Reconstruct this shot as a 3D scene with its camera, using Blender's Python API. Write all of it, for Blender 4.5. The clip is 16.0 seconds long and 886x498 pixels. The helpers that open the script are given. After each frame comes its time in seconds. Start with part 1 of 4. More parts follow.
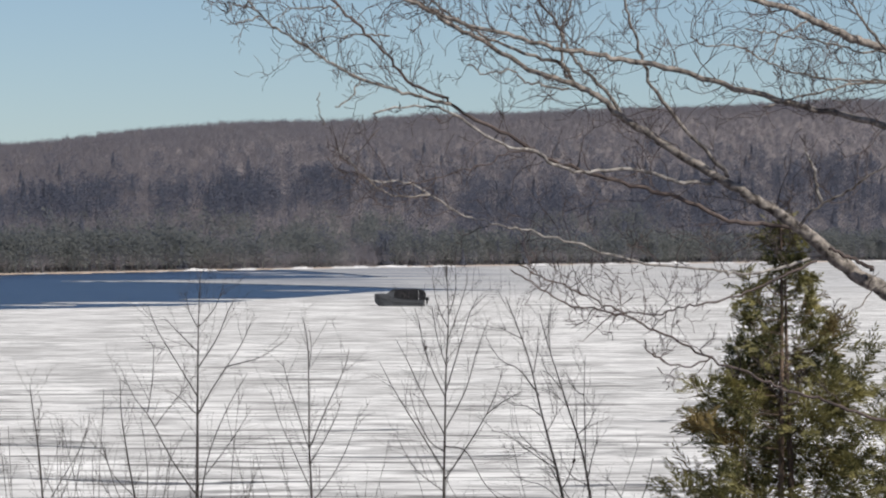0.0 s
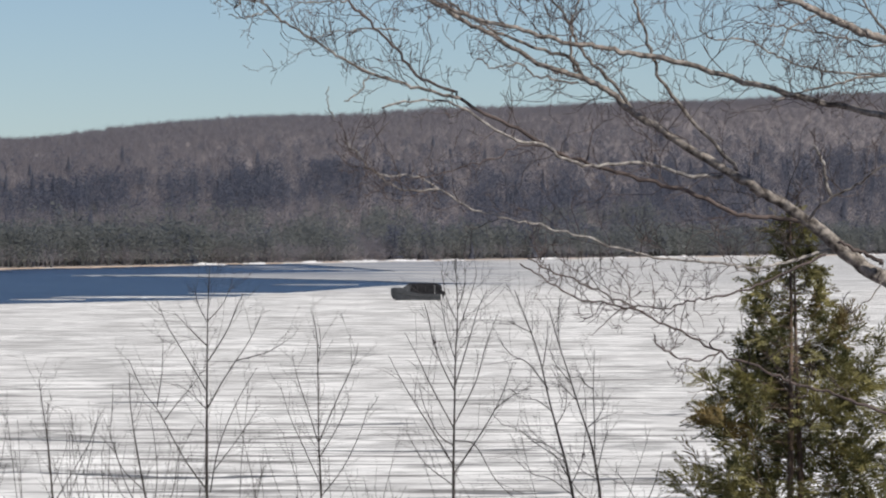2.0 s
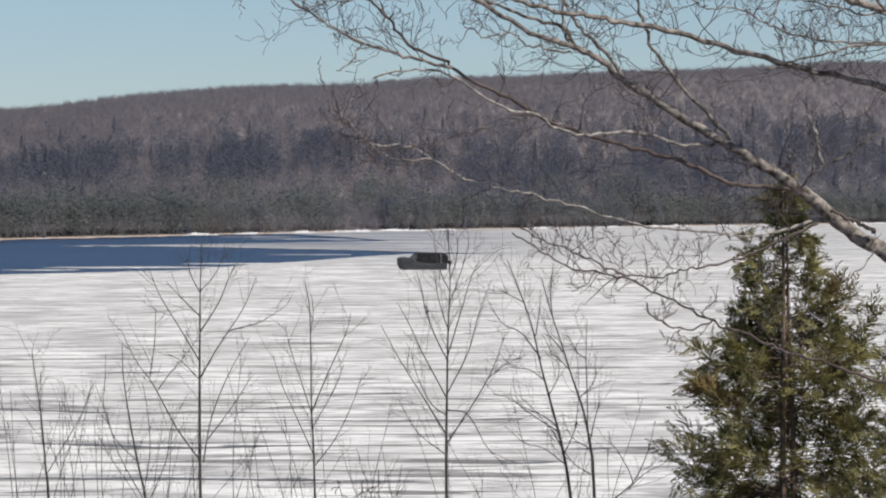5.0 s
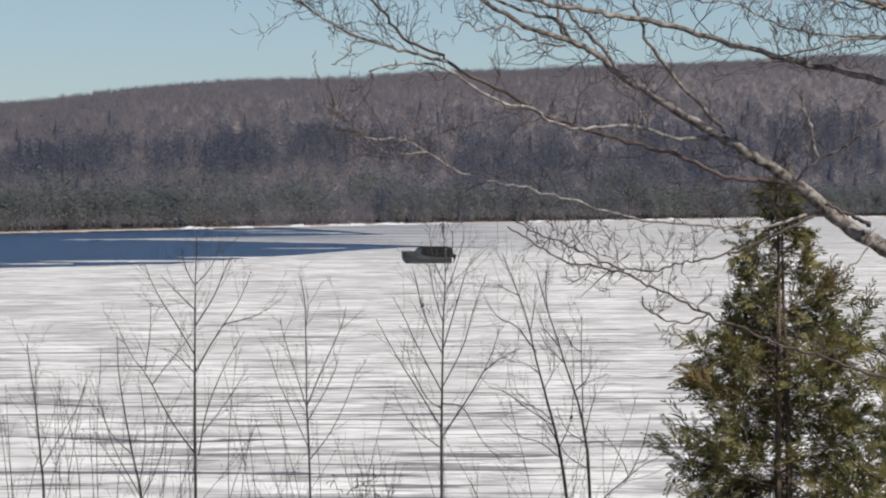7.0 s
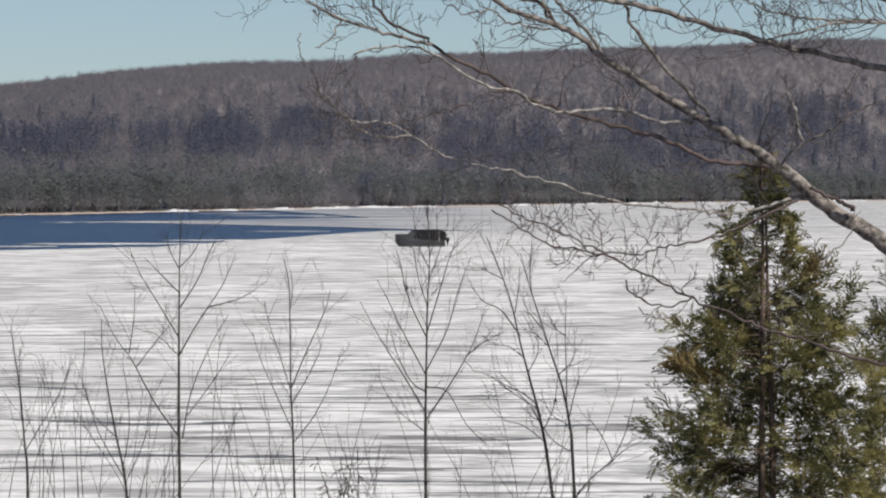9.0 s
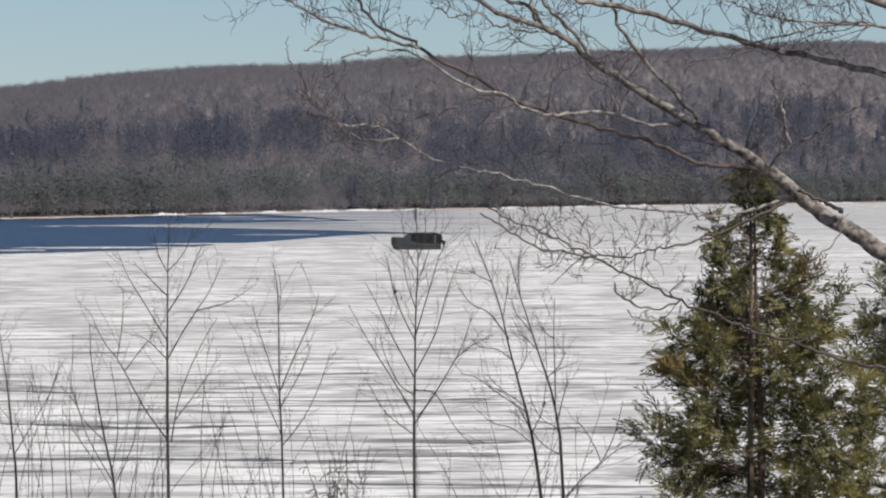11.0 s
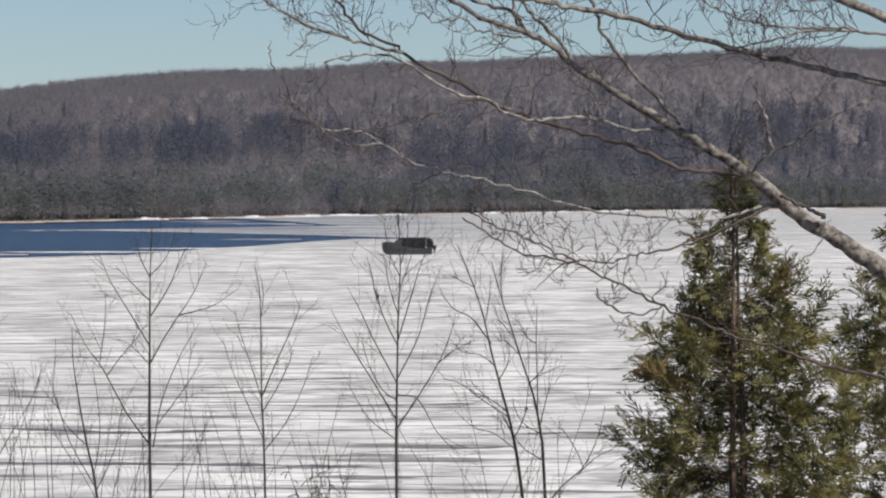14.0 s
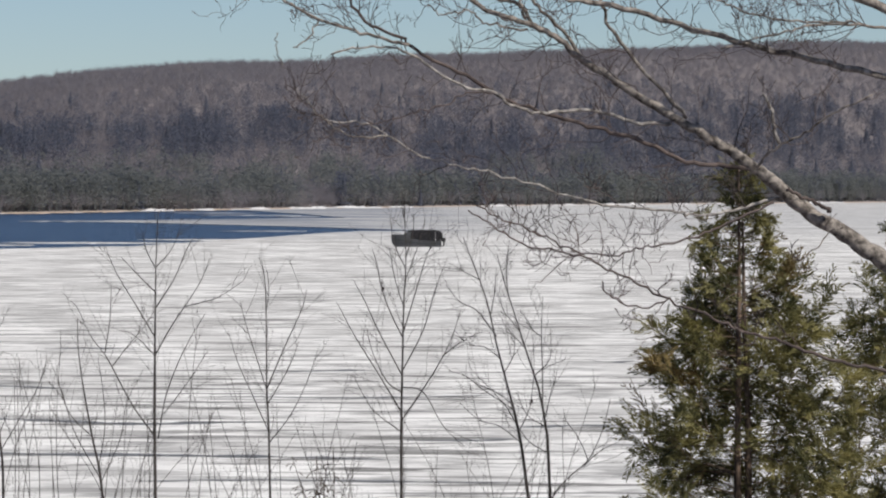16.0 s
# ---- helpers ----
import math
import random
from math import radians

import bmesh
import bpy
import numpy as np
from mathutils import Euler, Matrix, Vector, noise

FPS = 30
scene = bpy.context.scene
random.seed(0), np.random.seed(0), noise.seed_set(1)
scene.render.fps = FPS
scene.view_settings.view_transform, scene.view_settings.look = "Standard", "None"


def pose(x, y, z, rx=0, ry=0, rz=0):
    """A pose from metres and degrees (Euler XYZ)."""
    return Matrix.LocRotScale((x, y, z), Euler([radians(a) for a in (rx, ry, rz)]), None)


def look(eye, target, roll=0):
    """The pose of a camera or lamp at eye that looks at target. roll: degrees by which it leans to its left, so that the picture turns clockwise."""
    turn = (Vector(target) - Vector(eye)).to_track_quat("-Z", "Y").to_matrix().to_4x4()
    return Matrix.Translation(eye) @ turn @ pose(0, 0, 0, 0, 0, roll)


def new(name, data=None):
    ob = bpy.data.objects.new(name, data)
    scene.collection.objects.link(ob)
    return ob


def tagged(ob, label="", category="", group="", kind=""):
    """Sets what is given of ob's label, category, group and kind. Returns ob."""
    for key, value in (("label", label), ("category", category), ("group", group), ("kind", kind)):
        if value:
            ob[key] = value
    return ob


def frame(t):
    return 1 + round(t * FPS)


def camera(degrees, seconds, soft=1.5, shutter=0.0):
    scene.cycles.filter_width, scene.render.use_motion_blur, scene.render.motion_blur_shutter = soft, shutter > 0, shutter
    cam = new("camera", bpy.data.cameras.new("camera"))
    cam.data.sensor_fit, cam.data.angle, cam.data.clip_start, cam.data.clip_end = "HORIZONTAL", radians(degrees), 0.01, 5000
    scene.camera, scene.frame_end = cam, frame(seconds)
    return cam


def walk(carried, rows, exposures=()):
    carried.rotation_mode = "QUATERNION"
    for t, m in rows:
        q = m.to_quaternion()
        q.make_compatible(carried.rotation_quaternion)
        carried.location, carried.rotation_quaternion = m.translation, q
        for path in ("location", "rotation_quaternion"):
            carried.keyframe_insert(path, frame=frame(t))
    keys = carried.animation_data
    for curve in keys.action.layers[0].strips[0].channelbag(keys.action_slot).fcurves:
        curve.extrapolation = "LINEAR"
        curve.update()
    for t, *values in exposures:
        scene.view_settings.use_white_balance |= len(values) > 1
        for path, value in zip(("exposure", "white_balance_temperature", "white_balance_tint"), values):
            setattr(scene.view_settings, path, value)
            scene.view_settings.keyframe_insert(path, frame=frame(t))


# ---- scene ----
EYE = Vector((0.0, 0.0, 8.5))
cam = camera(12.0, 16.0, soft=2.15)
# seconds, metres to the right and up at 1000 m, roll in degrees
PATH = [
    (0, 0.08, -2.78, -0.000), (0.5, -1.46, -3.15, -0.085), (1, -2.32, -3.65, -0.021), (1.5, -2.39, -4.18, -0.070), (2, -2.09, -4.21, -0.059),
    (2.5, -1.97, -5.00, -0.103), (3, -1.48, -6.25, -0.041), (3.5, -0.42, -6.75, 0.015), (4, 0.48, -8.29, -0.125), (4.5, -0.33, -10.17, -0.178),
    (7, 0.83, -12.94, -0.190), (7.5, 1.70, -13.56, -0.186), (8, 2.53, -14.61, -0.167), (8.5, 3.51, -16.40, -0.052), (9, 4.56, -16.94, -0.093),
    (11.5, 8.06, -15.71, -0.205), (12, 8.86, -14.85, -0.195), (12.5, 8.31, -13.76, -0.197), (13, 9.16, -13.88, -0.054), (13.5, 10.86, -14.57, -0.138),
    (14, 11.48, -15.04, -0.108), (14.5, 11.32, -15.34, -0.179), (15, 11.42, -15.30, -0.215), (15.5, 11.70, -15.31, -0.172), (16, 10.13, -16.84, 0.112),
]
walk(cam, [(t, look(EYE, EYE + Vector((x, 1000, z)), r)) for t, x, z, r in PATH], exposures=[(0, 0.0), (4.5, 0.0), (9, -0.06), (16, -0.07)])

# ---------------------------------------------------------------- light
SUN_AZ, SUN_EL = radians(136), radians(45)
world = bpy.data.worlds.new("world")
scene.world = world
world.use_nodes = True
wn = world.node_tree.nodes
sky = wn.new("ShaderNodeTexSky")
sky.sky_type, sky.sun_disc = "NISHITA", False
sky.sun_elevation, sky.sun_rotation = SUN_EL, SUN_AZ
sky.altitude, sky.air_density, sky.dust_density, sky.ozone_density = 300, 0.68, 0.28, 2.8
wn["Background"].inputs["Strength"].default_value = 0.078
world.node_tree.links.new(sky.outputs[0], wn["Background"].inputs["Color"])
sun = new("sun", bpy.data.lights.new("sun", "SUN"))
sun.data.energy, sun.data.angle, sun.data.color = 4.6, radians(0.53), (1.0, 0.93, 0.84)
to_sun = Vector((math.cos(SUN_EL) * math.sin(SUN_AZ), math.cos(SUN_EL) * math.cos(SUN_AZ), math.sin(SUN_EL)))
sun.matrix_world = look(to_sun * 100, (0, 0, 0))


# ---------------------------------------------------------------- materials
def material(name, rough=0.8, metallic=0.0, spec=0.3):
    m = bpy.data.materials.new(name)
    m.use_nodes = True
    b = m.node_tree.nodes["Principled BSDF"]
    b.inputs["Roughness"].default_value = rough
    b.inputs["Metallic"].default_value = metallic
    b.inputs["Specular IOR Level"].default_value = spec
    return m, m.node_tree, b


def node(tree, kind, **sets):
    n = tree.nodes.new(kind)
    for k, v in sets.items():
        n.inputs[k.replace("_", " ")].default_value = v
    return n


def noise_at(tree, scale, detail=4.0, rough=0.55, stretch=(1, 1, 1), shift=(0, 0, 0)):
    co = tree.nodes.new("ShaderNodeNewGeometry")
    mp = tree.nodes.new("ShaderNodeMapping")
    mp.inputs["Scale"].default_value = stretch
    mp.inputs["Location"].default_value = shift
    n = node(tree, "ShaderNodeTexNoise", Scale=scale, Detail=detail, Roughness=rough)
    tree.links.new(co.outputs["Position"], mp.inputs[0])
    tree.links.new(mp.outputs[0], n.inputs["Vector"])
    return n.outputs["Fac"]


def ramp(tree, fac, stops):
    r = tree.nodes.new("ShaderNodeValToRGB")
    el = r.color_ramp.elements
    while len(el) < len(stops):
        el.new(0.5)
    for e, (p, c) in zip(el, stops):
        e.position = p
        e.color = (*c, 1) if len(c) == 3 else (c[0], c[0], c[0], 1)
    tree.links.new(fac, r.inputs[0])
    return r.outputs["Color"]


def mix(tree, fac, a, b, mode="MIX"):
    m = tree.nodes.new("ShaderNodeMix")
    m.data_type, m.blend_type = "RGBA", mode
    for sock, v in ((m.inputs[0], fac), (m.inputs[6], a), (m.inputs[7], b)):
        if isinstance(v, bpy.types.NodeSocket):
            tree.links.new(v, sock)
        elif isinstance(v, tuple):
            sock.default_value = (*v, 1)
        else:
            sock.default_value = v
    return m.outputs[2]


def bump(tree, b, fac, strength, dist):
    n = node(tree, "ShaderNodeBump", Strength=strength, Distance=dist)
    tree.links.new(fac, n.inputs["Height"])
    tree.links.new(n.outputs[0], b.inputs["Normal"])


def speckled(name, dark, light, scale, fine, rough=0.85, stretch=(1, 1, 1), relief=0.0, metallic=0.0, spec=0.3, low=0.55):
    """Two scales of colour variation between dark and light, with an optional relief of the fine one."""
    m, tree, b = material(name, rough, metallic, spec)
    n1 = noise_at(tree, scale, 4, 0.6, stretch)
    n2 = noise_at(tree, fine, 3, 0.6, stretch)
    c1 = ramp(tree, n1, [(0.34, dark), (0.66, light)])
    c2 = ramp(tree, n2, [(0.25, (low,)), (0.75, (1.0,))])
    tree.links.new(mix(tree, 0.8, c1, c2, "MULTIPLY"), b.inputs["Base Color"])
    if relief:
        bump(tree, b, n2, 0.6, relief)
    return m


def ice_material():
    m, tree, b = material("ice_snow", 0.85, 0, 0.0)
    big = noise_at(tree, 0.17, 4, 0.6, (1.0, 0.3, 1), (9, 33, 0))
    mid = noise_at(tree, 0.26, 5, 0.68, (0.8, 1.0, 1))
    fine = noise_at(tree, 0.8, 4, 0.68, (0.7, 1.0, 1), (31, 7, 0))
    pools = noise_at(tree, 0.30, 5, 0.62, (0.42, 1.9, 1), (5, 60, 0))
    cracks = noise_at(tree, 0.42, 4, 0.6, (0.12, 1.7, 1), (40, 11, 0))
    speck = noise_at(tree, 2.2, 3, 0.6, (0.8, 1.0, 1), (3, 17, 0))
    base = ramp(tree, mid, [(0.38, (0.42, 0.422, 0.422)), (0.447, (0.66, 0.662, 0.658)), (0.52, (0.865, 0.865, 0.857))])
    base = mix(tree, ramp(tree, big, [(0.40, (0.6,)), (0.56, (0.0,))]), base, (0.58, 0.578, 0.572))
    base = mix(tree, 0.30, base, ramp(tree, fine, [(0.38, (0.5,)), (0.48, (1.0,))]), "MULTIPLY")
    base = mix(tree, 0.15, base, ramp(tree, speck, [(0.36, (0.6,)), (0.46, (1.0,))]), "MULTIPLY")
    where = ramp(tree, noise_at(tree, 0.06, 3, 0.5, (0.6, 1.0, 1), (80, 3, 0)), [(0.40, (0.45,)), (0.52, (1.0,))])
    geo = tree.nodes.new("ShaderNodeNewGeometry")
    sep = tree.nodes.new("ShaderNodeSeparateXYZ")
    tree.links.new(geo.outputs["Position"], sep.inputs[0])
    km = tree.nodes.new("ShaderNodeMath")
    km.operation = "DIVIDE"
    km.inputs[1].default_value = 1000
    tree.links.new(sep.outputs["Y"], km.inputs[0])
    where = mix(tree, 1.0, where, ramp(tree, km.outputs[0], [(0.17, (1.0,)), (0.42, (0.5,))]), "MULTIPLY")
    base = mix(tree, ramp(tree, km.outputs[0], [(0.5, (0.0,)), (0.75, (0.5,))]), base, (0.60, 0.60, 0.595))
    # broad grey patches farther out
    cloud = noise_at(tree, 0.075, 5, 0.62, (0.6, 1.0, 1), (55, 20, 0))
    patchy = mix(tree, 1.0, base, ramp(tree, cloud, [(0.40, (0.74,)), (0.54, (1.0,))]), "MULTIPLY")
    base = mix(tree, ramp(tree, km.outputs[0], [(0.18, (0.15,)), (0.32, (0.85,))]), base, patchy)
    # thin wet ice round the end of the open lead
    ratio = tree.nodes.new("ShaderNodeMath")
    ratio.operation = "DIVIDE"
    tree.links.new(sep.outputs["X"], ratio.inputs[0])
    tree.links.new(sep.outputs["Y"], ratio.inputs[1])
    shift = tree.nodes.new("ShaderNodeMath")
    shift.operation = "MULTIPLY_ADD"
    shift.inputs[1].default_value, shift.inputs[2].default_value = 5.0, 0.5
    tree.links.new(ratio.outputs[0], shift.inputs[0])
    thin = mix(tree, 1.0, ramp(tree, km.outputs[0], [(0.56, (0.0,)), (0.70, (1.0,))]), ramp(tree, shift.outputs[0], [(0.40, (1.0,)), (0.68, (0.25,))]), "MULTIPLY")
    veil = noise_at(tree, 0.028, 5, 0.6, (0.8, 1.0, 1), (13, 5, 0))
    thin = mix(tree, 1.0, thin, ramp(tree, veil, [(0.40, (1.0,)), (0.64, (0.30,))]), "MULTIPLY")
    base = mix(tree, thin, base, (0.20, 0.225, 0.275))
    wet = mix(tree, 1.0, ramp(tree, pools, [(0.537, (0.0,)), (0.572, (0.95,))]), where, "MULTIPLY")
    base = mix(tree, wet, base, (0.20, 0.20, 0.198))
    base = mix(tree, ramp(tree, cracks, [(0.612, (0.0,)), (0.650, (0.94,))]), base, (0.20, 0.20, 0.205))
    tree.links.new(base, b.inputs["Base Color"])
    bump(tree, b, mid, 0.3, 0.15)
    return m


def water_material():
    m, tree, b = material("lake_water", 0.3, 0, 0.2)
    b.inputs["IOR"].default_value = 1.33
    n = noise_at(tree, 0.9, 4, 0.6, (0.5, 1, 1))
    tint = noise_at(tree, 0.02, 3, 0.5, (0.6, 1, 1))
    tree.links.new(ramp(tree, tint, [(0.3, (0.034, 0.062, 0.125)), (0.7, (0.048, 0.084, 0.158))]), b.inputs["Base Color"])
    bump(tree, b, n, 1.0, 1.6)
    return m


def ground_material():
    m, tree, b = material("leaf_litter_ground", 0.95, 0, 0.1)
    n = noise_at(tree, 0.03, 4, 0.6)
    f = noise_at(tree, 1.3, 4, 0.6)
    # soil brightened and tinted mauve so the ridge looks hazy
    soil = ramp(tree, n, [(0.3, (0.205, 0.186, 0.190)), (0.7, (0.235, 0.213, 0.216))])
    soil = mix(tree, 0.8, soil, ramp(tree, f, [(0.2, (0.75,)), (0.8, (1.2,))]), "MULTIPLY")
    geo = tree.nodes.new("ShaderNodeNewGeometry")
    sep = tree.nodes.new("ShaderNodeSeparateXYZ")
    tree.links.new(geo.outputs["Position"], sep.inputs[0])
    low = ramp(tree, sep.outputs["Z"], [(0.0, (1.0,)), (0.27, (0.85,)), (0.40, (0.0,))])
    tree.links.new(mix(tree, low, soil, (0.58, 0.47, 0.38)), b.inputs["Base Color"])
    bump(tree, b, f, 0.5, 0.1)
    return m


def see_through(m, share):
    """Adds the light that passes a thin brush of twigs or leaves."""
    tree = m.node_tree
    b, out = tree.nodes["Principled BSDF"], tree.nodes["Material Output"]
    tr = tree.nodes.new("ShaderNodeBsdfTranslucent")
    tree.links.new(b.inputs["Base Color"].links[0].from_socket, tr.inputs["Color"])
    mx = tree.nodes.new("ShaderNodeMixShader")
    mx.inputs[0].default_value = share
    tree.links.new(b.outputs[0], mx.inputs[1])
    tree.links.new(tr.outputs[0], mx.inputs[2])
    tree.links.new(mx.outputs[0], out.inputs["Surface"])
    return m


MAT_ICE, MAT_WATER, MAT_GROUND = ice_material(), water_material(), ground_material()
# twig colour paled towards mauve to carry the haze over the ridge
MAT_HAZEBARE = speckled("hazed_bare_twigs", (0.296, 0.278, 0.296), (0.332, 0.314, 0.333), 0.02, 1.2, 0.95, spec=0.05, low=0.85)
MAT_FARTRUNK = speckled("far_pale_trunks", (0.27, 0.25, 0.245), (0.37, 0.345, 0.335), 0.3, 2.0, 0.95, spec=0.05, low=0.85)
# needle colours lifted and blued: the distance haze is put into them
MAT_HAZEFIR = speckled("hazed_conifer_needles", (0.160, 0.174, 0.224), (0.194, 0.208, 0.256), 0.05, 1.2, 0.95, spec=0.05, low=0.8)
MAT_HAZEPINE = speckled("hazed_pine_needles", (0.228, 0.242, 0.236), (0.272, 0.286, 0.278), 0.05, 1.2, 0.95, spec=0.05, low=0.8)
MAT_BARK = speckled("maple_bark", (0.068, 0.058, 0.052), (0.46, 0.415, 0.370), 26, 120, 0.9, (1, 1, 1), 0.006, spec=0.2)
MAT_PALE = speckled("pale_limb_bark", (0.17, 0.155, 0.143), (0.56, 0.525, 0.49), 30, 130, 0.9, (1, 1, 1), 0.004, spec=0.2)
MAT_TWIG = speckled("maple_twig_bark", (0.066, 0.052, 0.049), (0.175, 0.138, 0.126), 5, 40, 0.85, spec=0.25)
MAT_SAPLING = speckled("sapling_bark", (0.036, 0.032, 0.030), (0.105, 0.093, 0.085), 3, 35, 0.85, spec=0.25)
MAT_DARKBARK = speckled("dark_sapling_bark", (0.020, 0.018, 0.017), (0.066, 0.058, 0.053), 3, 35, 0.85, spec=0.25)
MAT_DRY = speckled("dry_stalk", (0.06, 0.05, 0.042), (0.14, 0.115, 0.092), 6, 60, 0.9, spec=0.1)
MAT_CEDARBARK = speckled("cedar_bark", (0.060, 0.045, 0.036), (0.27, 0.195, 0.145), 12, 70, 0.9, (1, 1, 0.2), 0.004, spec=0.2)
MAT_CEDAR = speckled("cedar_scale_leaves", (0.064, 0.074, 0.034), (0.40, 0.36, 0.14), 3.4, 30, 0.6, spec=0.35)
MAT_CEDARDRY = speckled("withered_cedar_leaves", (0.12, 0.088, 0.04), (0.32, 0.24, 0.10), 4.0, 30, 0.7, spec=0.2)
MAT_HULL = speckled("weathered_aluminium_paint", (0.060, 0.064, 0.070), (0.098, 0.104, 0.112), 1.2, 9, 0.5, (0.4, 1, 1), spec=0.4)
MAT_CANVAS = speckled("black_canvas", (0.011, 0.011, 0.013), (0.030, 0.029, 0.033), 2, 15, 0.8, spec=0.2)
MAT_ROOF = speckled("dark_roof_paint", (0.06, 0.066, 0.07), (0.10, 0.108, 0.11), 2, 15, 0.6, spec=0.3)
MAT_PANEL = speckled("pale_grey_panel", (0.15, 0.15, 0.155), (0.23, 0.23, 0.235), 2, 15, 0.6, spec=0.3)
MAT_RUBBER = speckled("black_plastic", (0.012, 0.012, 0.013), (0.03, 0.03, 0.032), 3, 20, 0.5, spec=0.3)
MAT_SPRAY = speckled("foam_and_slush", (0.45, 0.46, 0.48), (0.72, 0.73, 0.75), 2, 10, 0.8, spec=0.2)
MAT_WETICE = speckled("wet_grey_ice", (0.12, 0.12, 0.122), (0.32, 0.32, 0.32), 0.8, 4, 0.45, (0.35, 1.6, 1), spec=0.1)
MAT_SHOREICE = speckled("piled_shore_ice", (0.72, 0.72, 0.74), (0.88, 0.88, 0.89), 0.6, 4, 0.6, spec=0.3)
MAT_LEAF = speckled("withered_leaf", (0.025, 0.020, 0.018), (0.06, 0.048, 0.04), 20, 90, 0.9, spec=0.1)
for thin, share in ((MAT_HAZEBARE, 0.6), (MAT_HAZEFIR, 0.62), (MAT_HAZEPINE, 0.65), (MAT_CEDAR, 0.4), (MAT_CEDARDRY, 0.3)):
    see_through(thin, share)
MAT_GLASS, gt, gb = material("cabin_glass", 0.05, 0, 0.5)
gb.inputs["Base Color"].default_value = (0.01, 0.012, 0.014, 1)
gb.inputs["Transmission Weight"].default_value = 0.6


# ---------------------------------------------------------------- mesh helpers
class Soup:
    """Vertices and faces gathered for one mesh."""

    def __init__(self):
        self.v, self.f, self.m = [], [], []

    def add(self, verts, faces, slot=0):
        k = len(self.v)
        self.v += [tuple(p) for p in verts]
        self.f += [tuple(i + k for i in f) for f in faces]
        self.m += [slot] * len(faces)

    def mesh(self, name, mats, smooth=False):
        me = bpy.data.meshes.new(name)
        me.from_pydata(self.v, [], self.f)
        for m in mats:
            me.materials.append(m)
        me.polygons.foreach_set("material_index", self.m)
        if smooth:
            me.polygons.foreach_set("use_smooth", [True] * len(self.f))
        me.update()
        return me


def part(name, soup, mats, parent=None, label="", smooth=False):
    mats = mats if isinstance(mats, (list, tuple)) else [mats]
    ob = new(name, soup.mesh(name, mats, smooth))
    if parent is not None:
        ob.parent = parent
    if label:
        ob["label"] = label
    return ob


def smooth_line(pts, per=4):
    """A rounded line through the points (Catmull-Rom)."""
    p = [Vector(q) for q in pts]
    if len(p) < 3:
        return [p[0].lerp(p[-1], i / per) for i in range(per + 1)]
    p = [p[0] * 2 - p[1]] + p + [p[-1] * 2 - p[-2]]
    out = []
    for i in range(1, len(p) - 2):
        a, b, c, d = p[i - 1:i + 3]
        for j in range(per):
            t = j / per
            out.append(0.5 * (2 * b + (c - a) * t + (2 * a - 5 * b + 4 * c - d) * t * t + (3 * b - a - 3 * c + d) * t ** 3))
    out.append(p[-2])
    return out


def tube(soup, line, r0, r1, sides=5, rng=None, knobs=0.0, slot=0, taper=1.0):
    """A tapered tube along a line, with an uneven girth."""
    n = len(line)
    verts, faces = [], []
    side = None
    for i, p in enumerate(line):
        d = (line[min(i + 1, n - 1)] - line[max(i - 1, 0)])
        d = d.normalized() if d.length > 1e-9 else Vector((0, 0, 1))
        if side is None:
            side = d.orthogonal().normalized()
        side = (side - d * side.dot(d)).normalized()
        up = d.cross(side)
        r = r1 + (r0 - r1) * (1 - i / (n - 1)) ** taper
        for k in range(sides):
            a = 2 * math.pi * k / sides
            q = r * (1 + (rng.uniform(-knobs, knobs) if rng and knobs else 0))
            verts.append(p + (side * math.cos(a) + up * math.sin(a)) * q)
    for i in range(n - 1):
        for k in range(sides):
            a, b = i * sides + k, i * sides + (k + 1) % sides
            faces.append((a, b, b + sides, a + sides))
    faces.append(tuple(reversed(range(sides))))
    faces.append(tuple(range((n - 1) * sides, n * sides)))
    soup.add(verts, faces, slot)


def at_length(line, s):
    """The point and direction at the share s of a line."""
    x = min(max(s, 0), 0.9999) * (len(line) - 1)
    i = int(x)
    return line[i].lerp(line[i + 1], x - i), (line[i + 1] - line[i]).normalized()


def box(soup, x0, x1, y0, y1, z0, z1, slot=0, bev=0.0):
    """A box with bevelled upright and level edges."""
    bm = bmesh.new()
    bmesh.ops.create_cube(bm, size=1.0)
    for v in bm.verts:
        v.co = Vector(((x0 + x1) / 2 + v.co.x * (x1 - x0), (y0 + y1) / 2 + v.co.y * (y1 - y0), (z0 + z1) / 2 + v.co.z * (z1 - z0)))
    if bev:
        bmesh.ops.bevel(bm, geom=bm.edges[:], offset=bev, segments=2, affect="EDGES", profile=0.6)
    bm.verts.index_update()
    soup.add([v.co[:] for v in bm.verts], [[v.index for v in f.verts] for f in bm.faces], slot)
    bm.free()


# ---------------------------------------------------------------- the land and the lake
def shore_at(a):
    """Distance of the far shore along the bearing a = x / y."""
    return 1203 + 2540 * max(-0.2, min(0.2, a)) + 9 * noise.noise((a * 60, 3.3, 0)) + 5 * noise.noise((a * 260, 1.3, 0))


def ridge_at(a):
    """Height of the wooded ridge along a bearing."""
    return float(np.interp(a, [-0.30, -0.105, -0.05, 0.0, 0.056, 0.105, 0.3], [33.9, 43.8, 56.4, 63.3, 71.9, 80.0, 90])) + 2.0 * noise.noise((a * 30, 9.1, 0))


def bank_height(x, y):
    base = float(np.interp(y, [-120, 0, 10, 21, 27, 35, 60, 76, 90, 130], [8.2, 6.9, 6.4, 5.2, 4.5, 3.5, 0.9, 0.0, -0.9, -1.6]))
    return base + (0.15 * noise.noise((x * 0.25, y * 0.25, 0.0)) if y < 76 else 0.0)


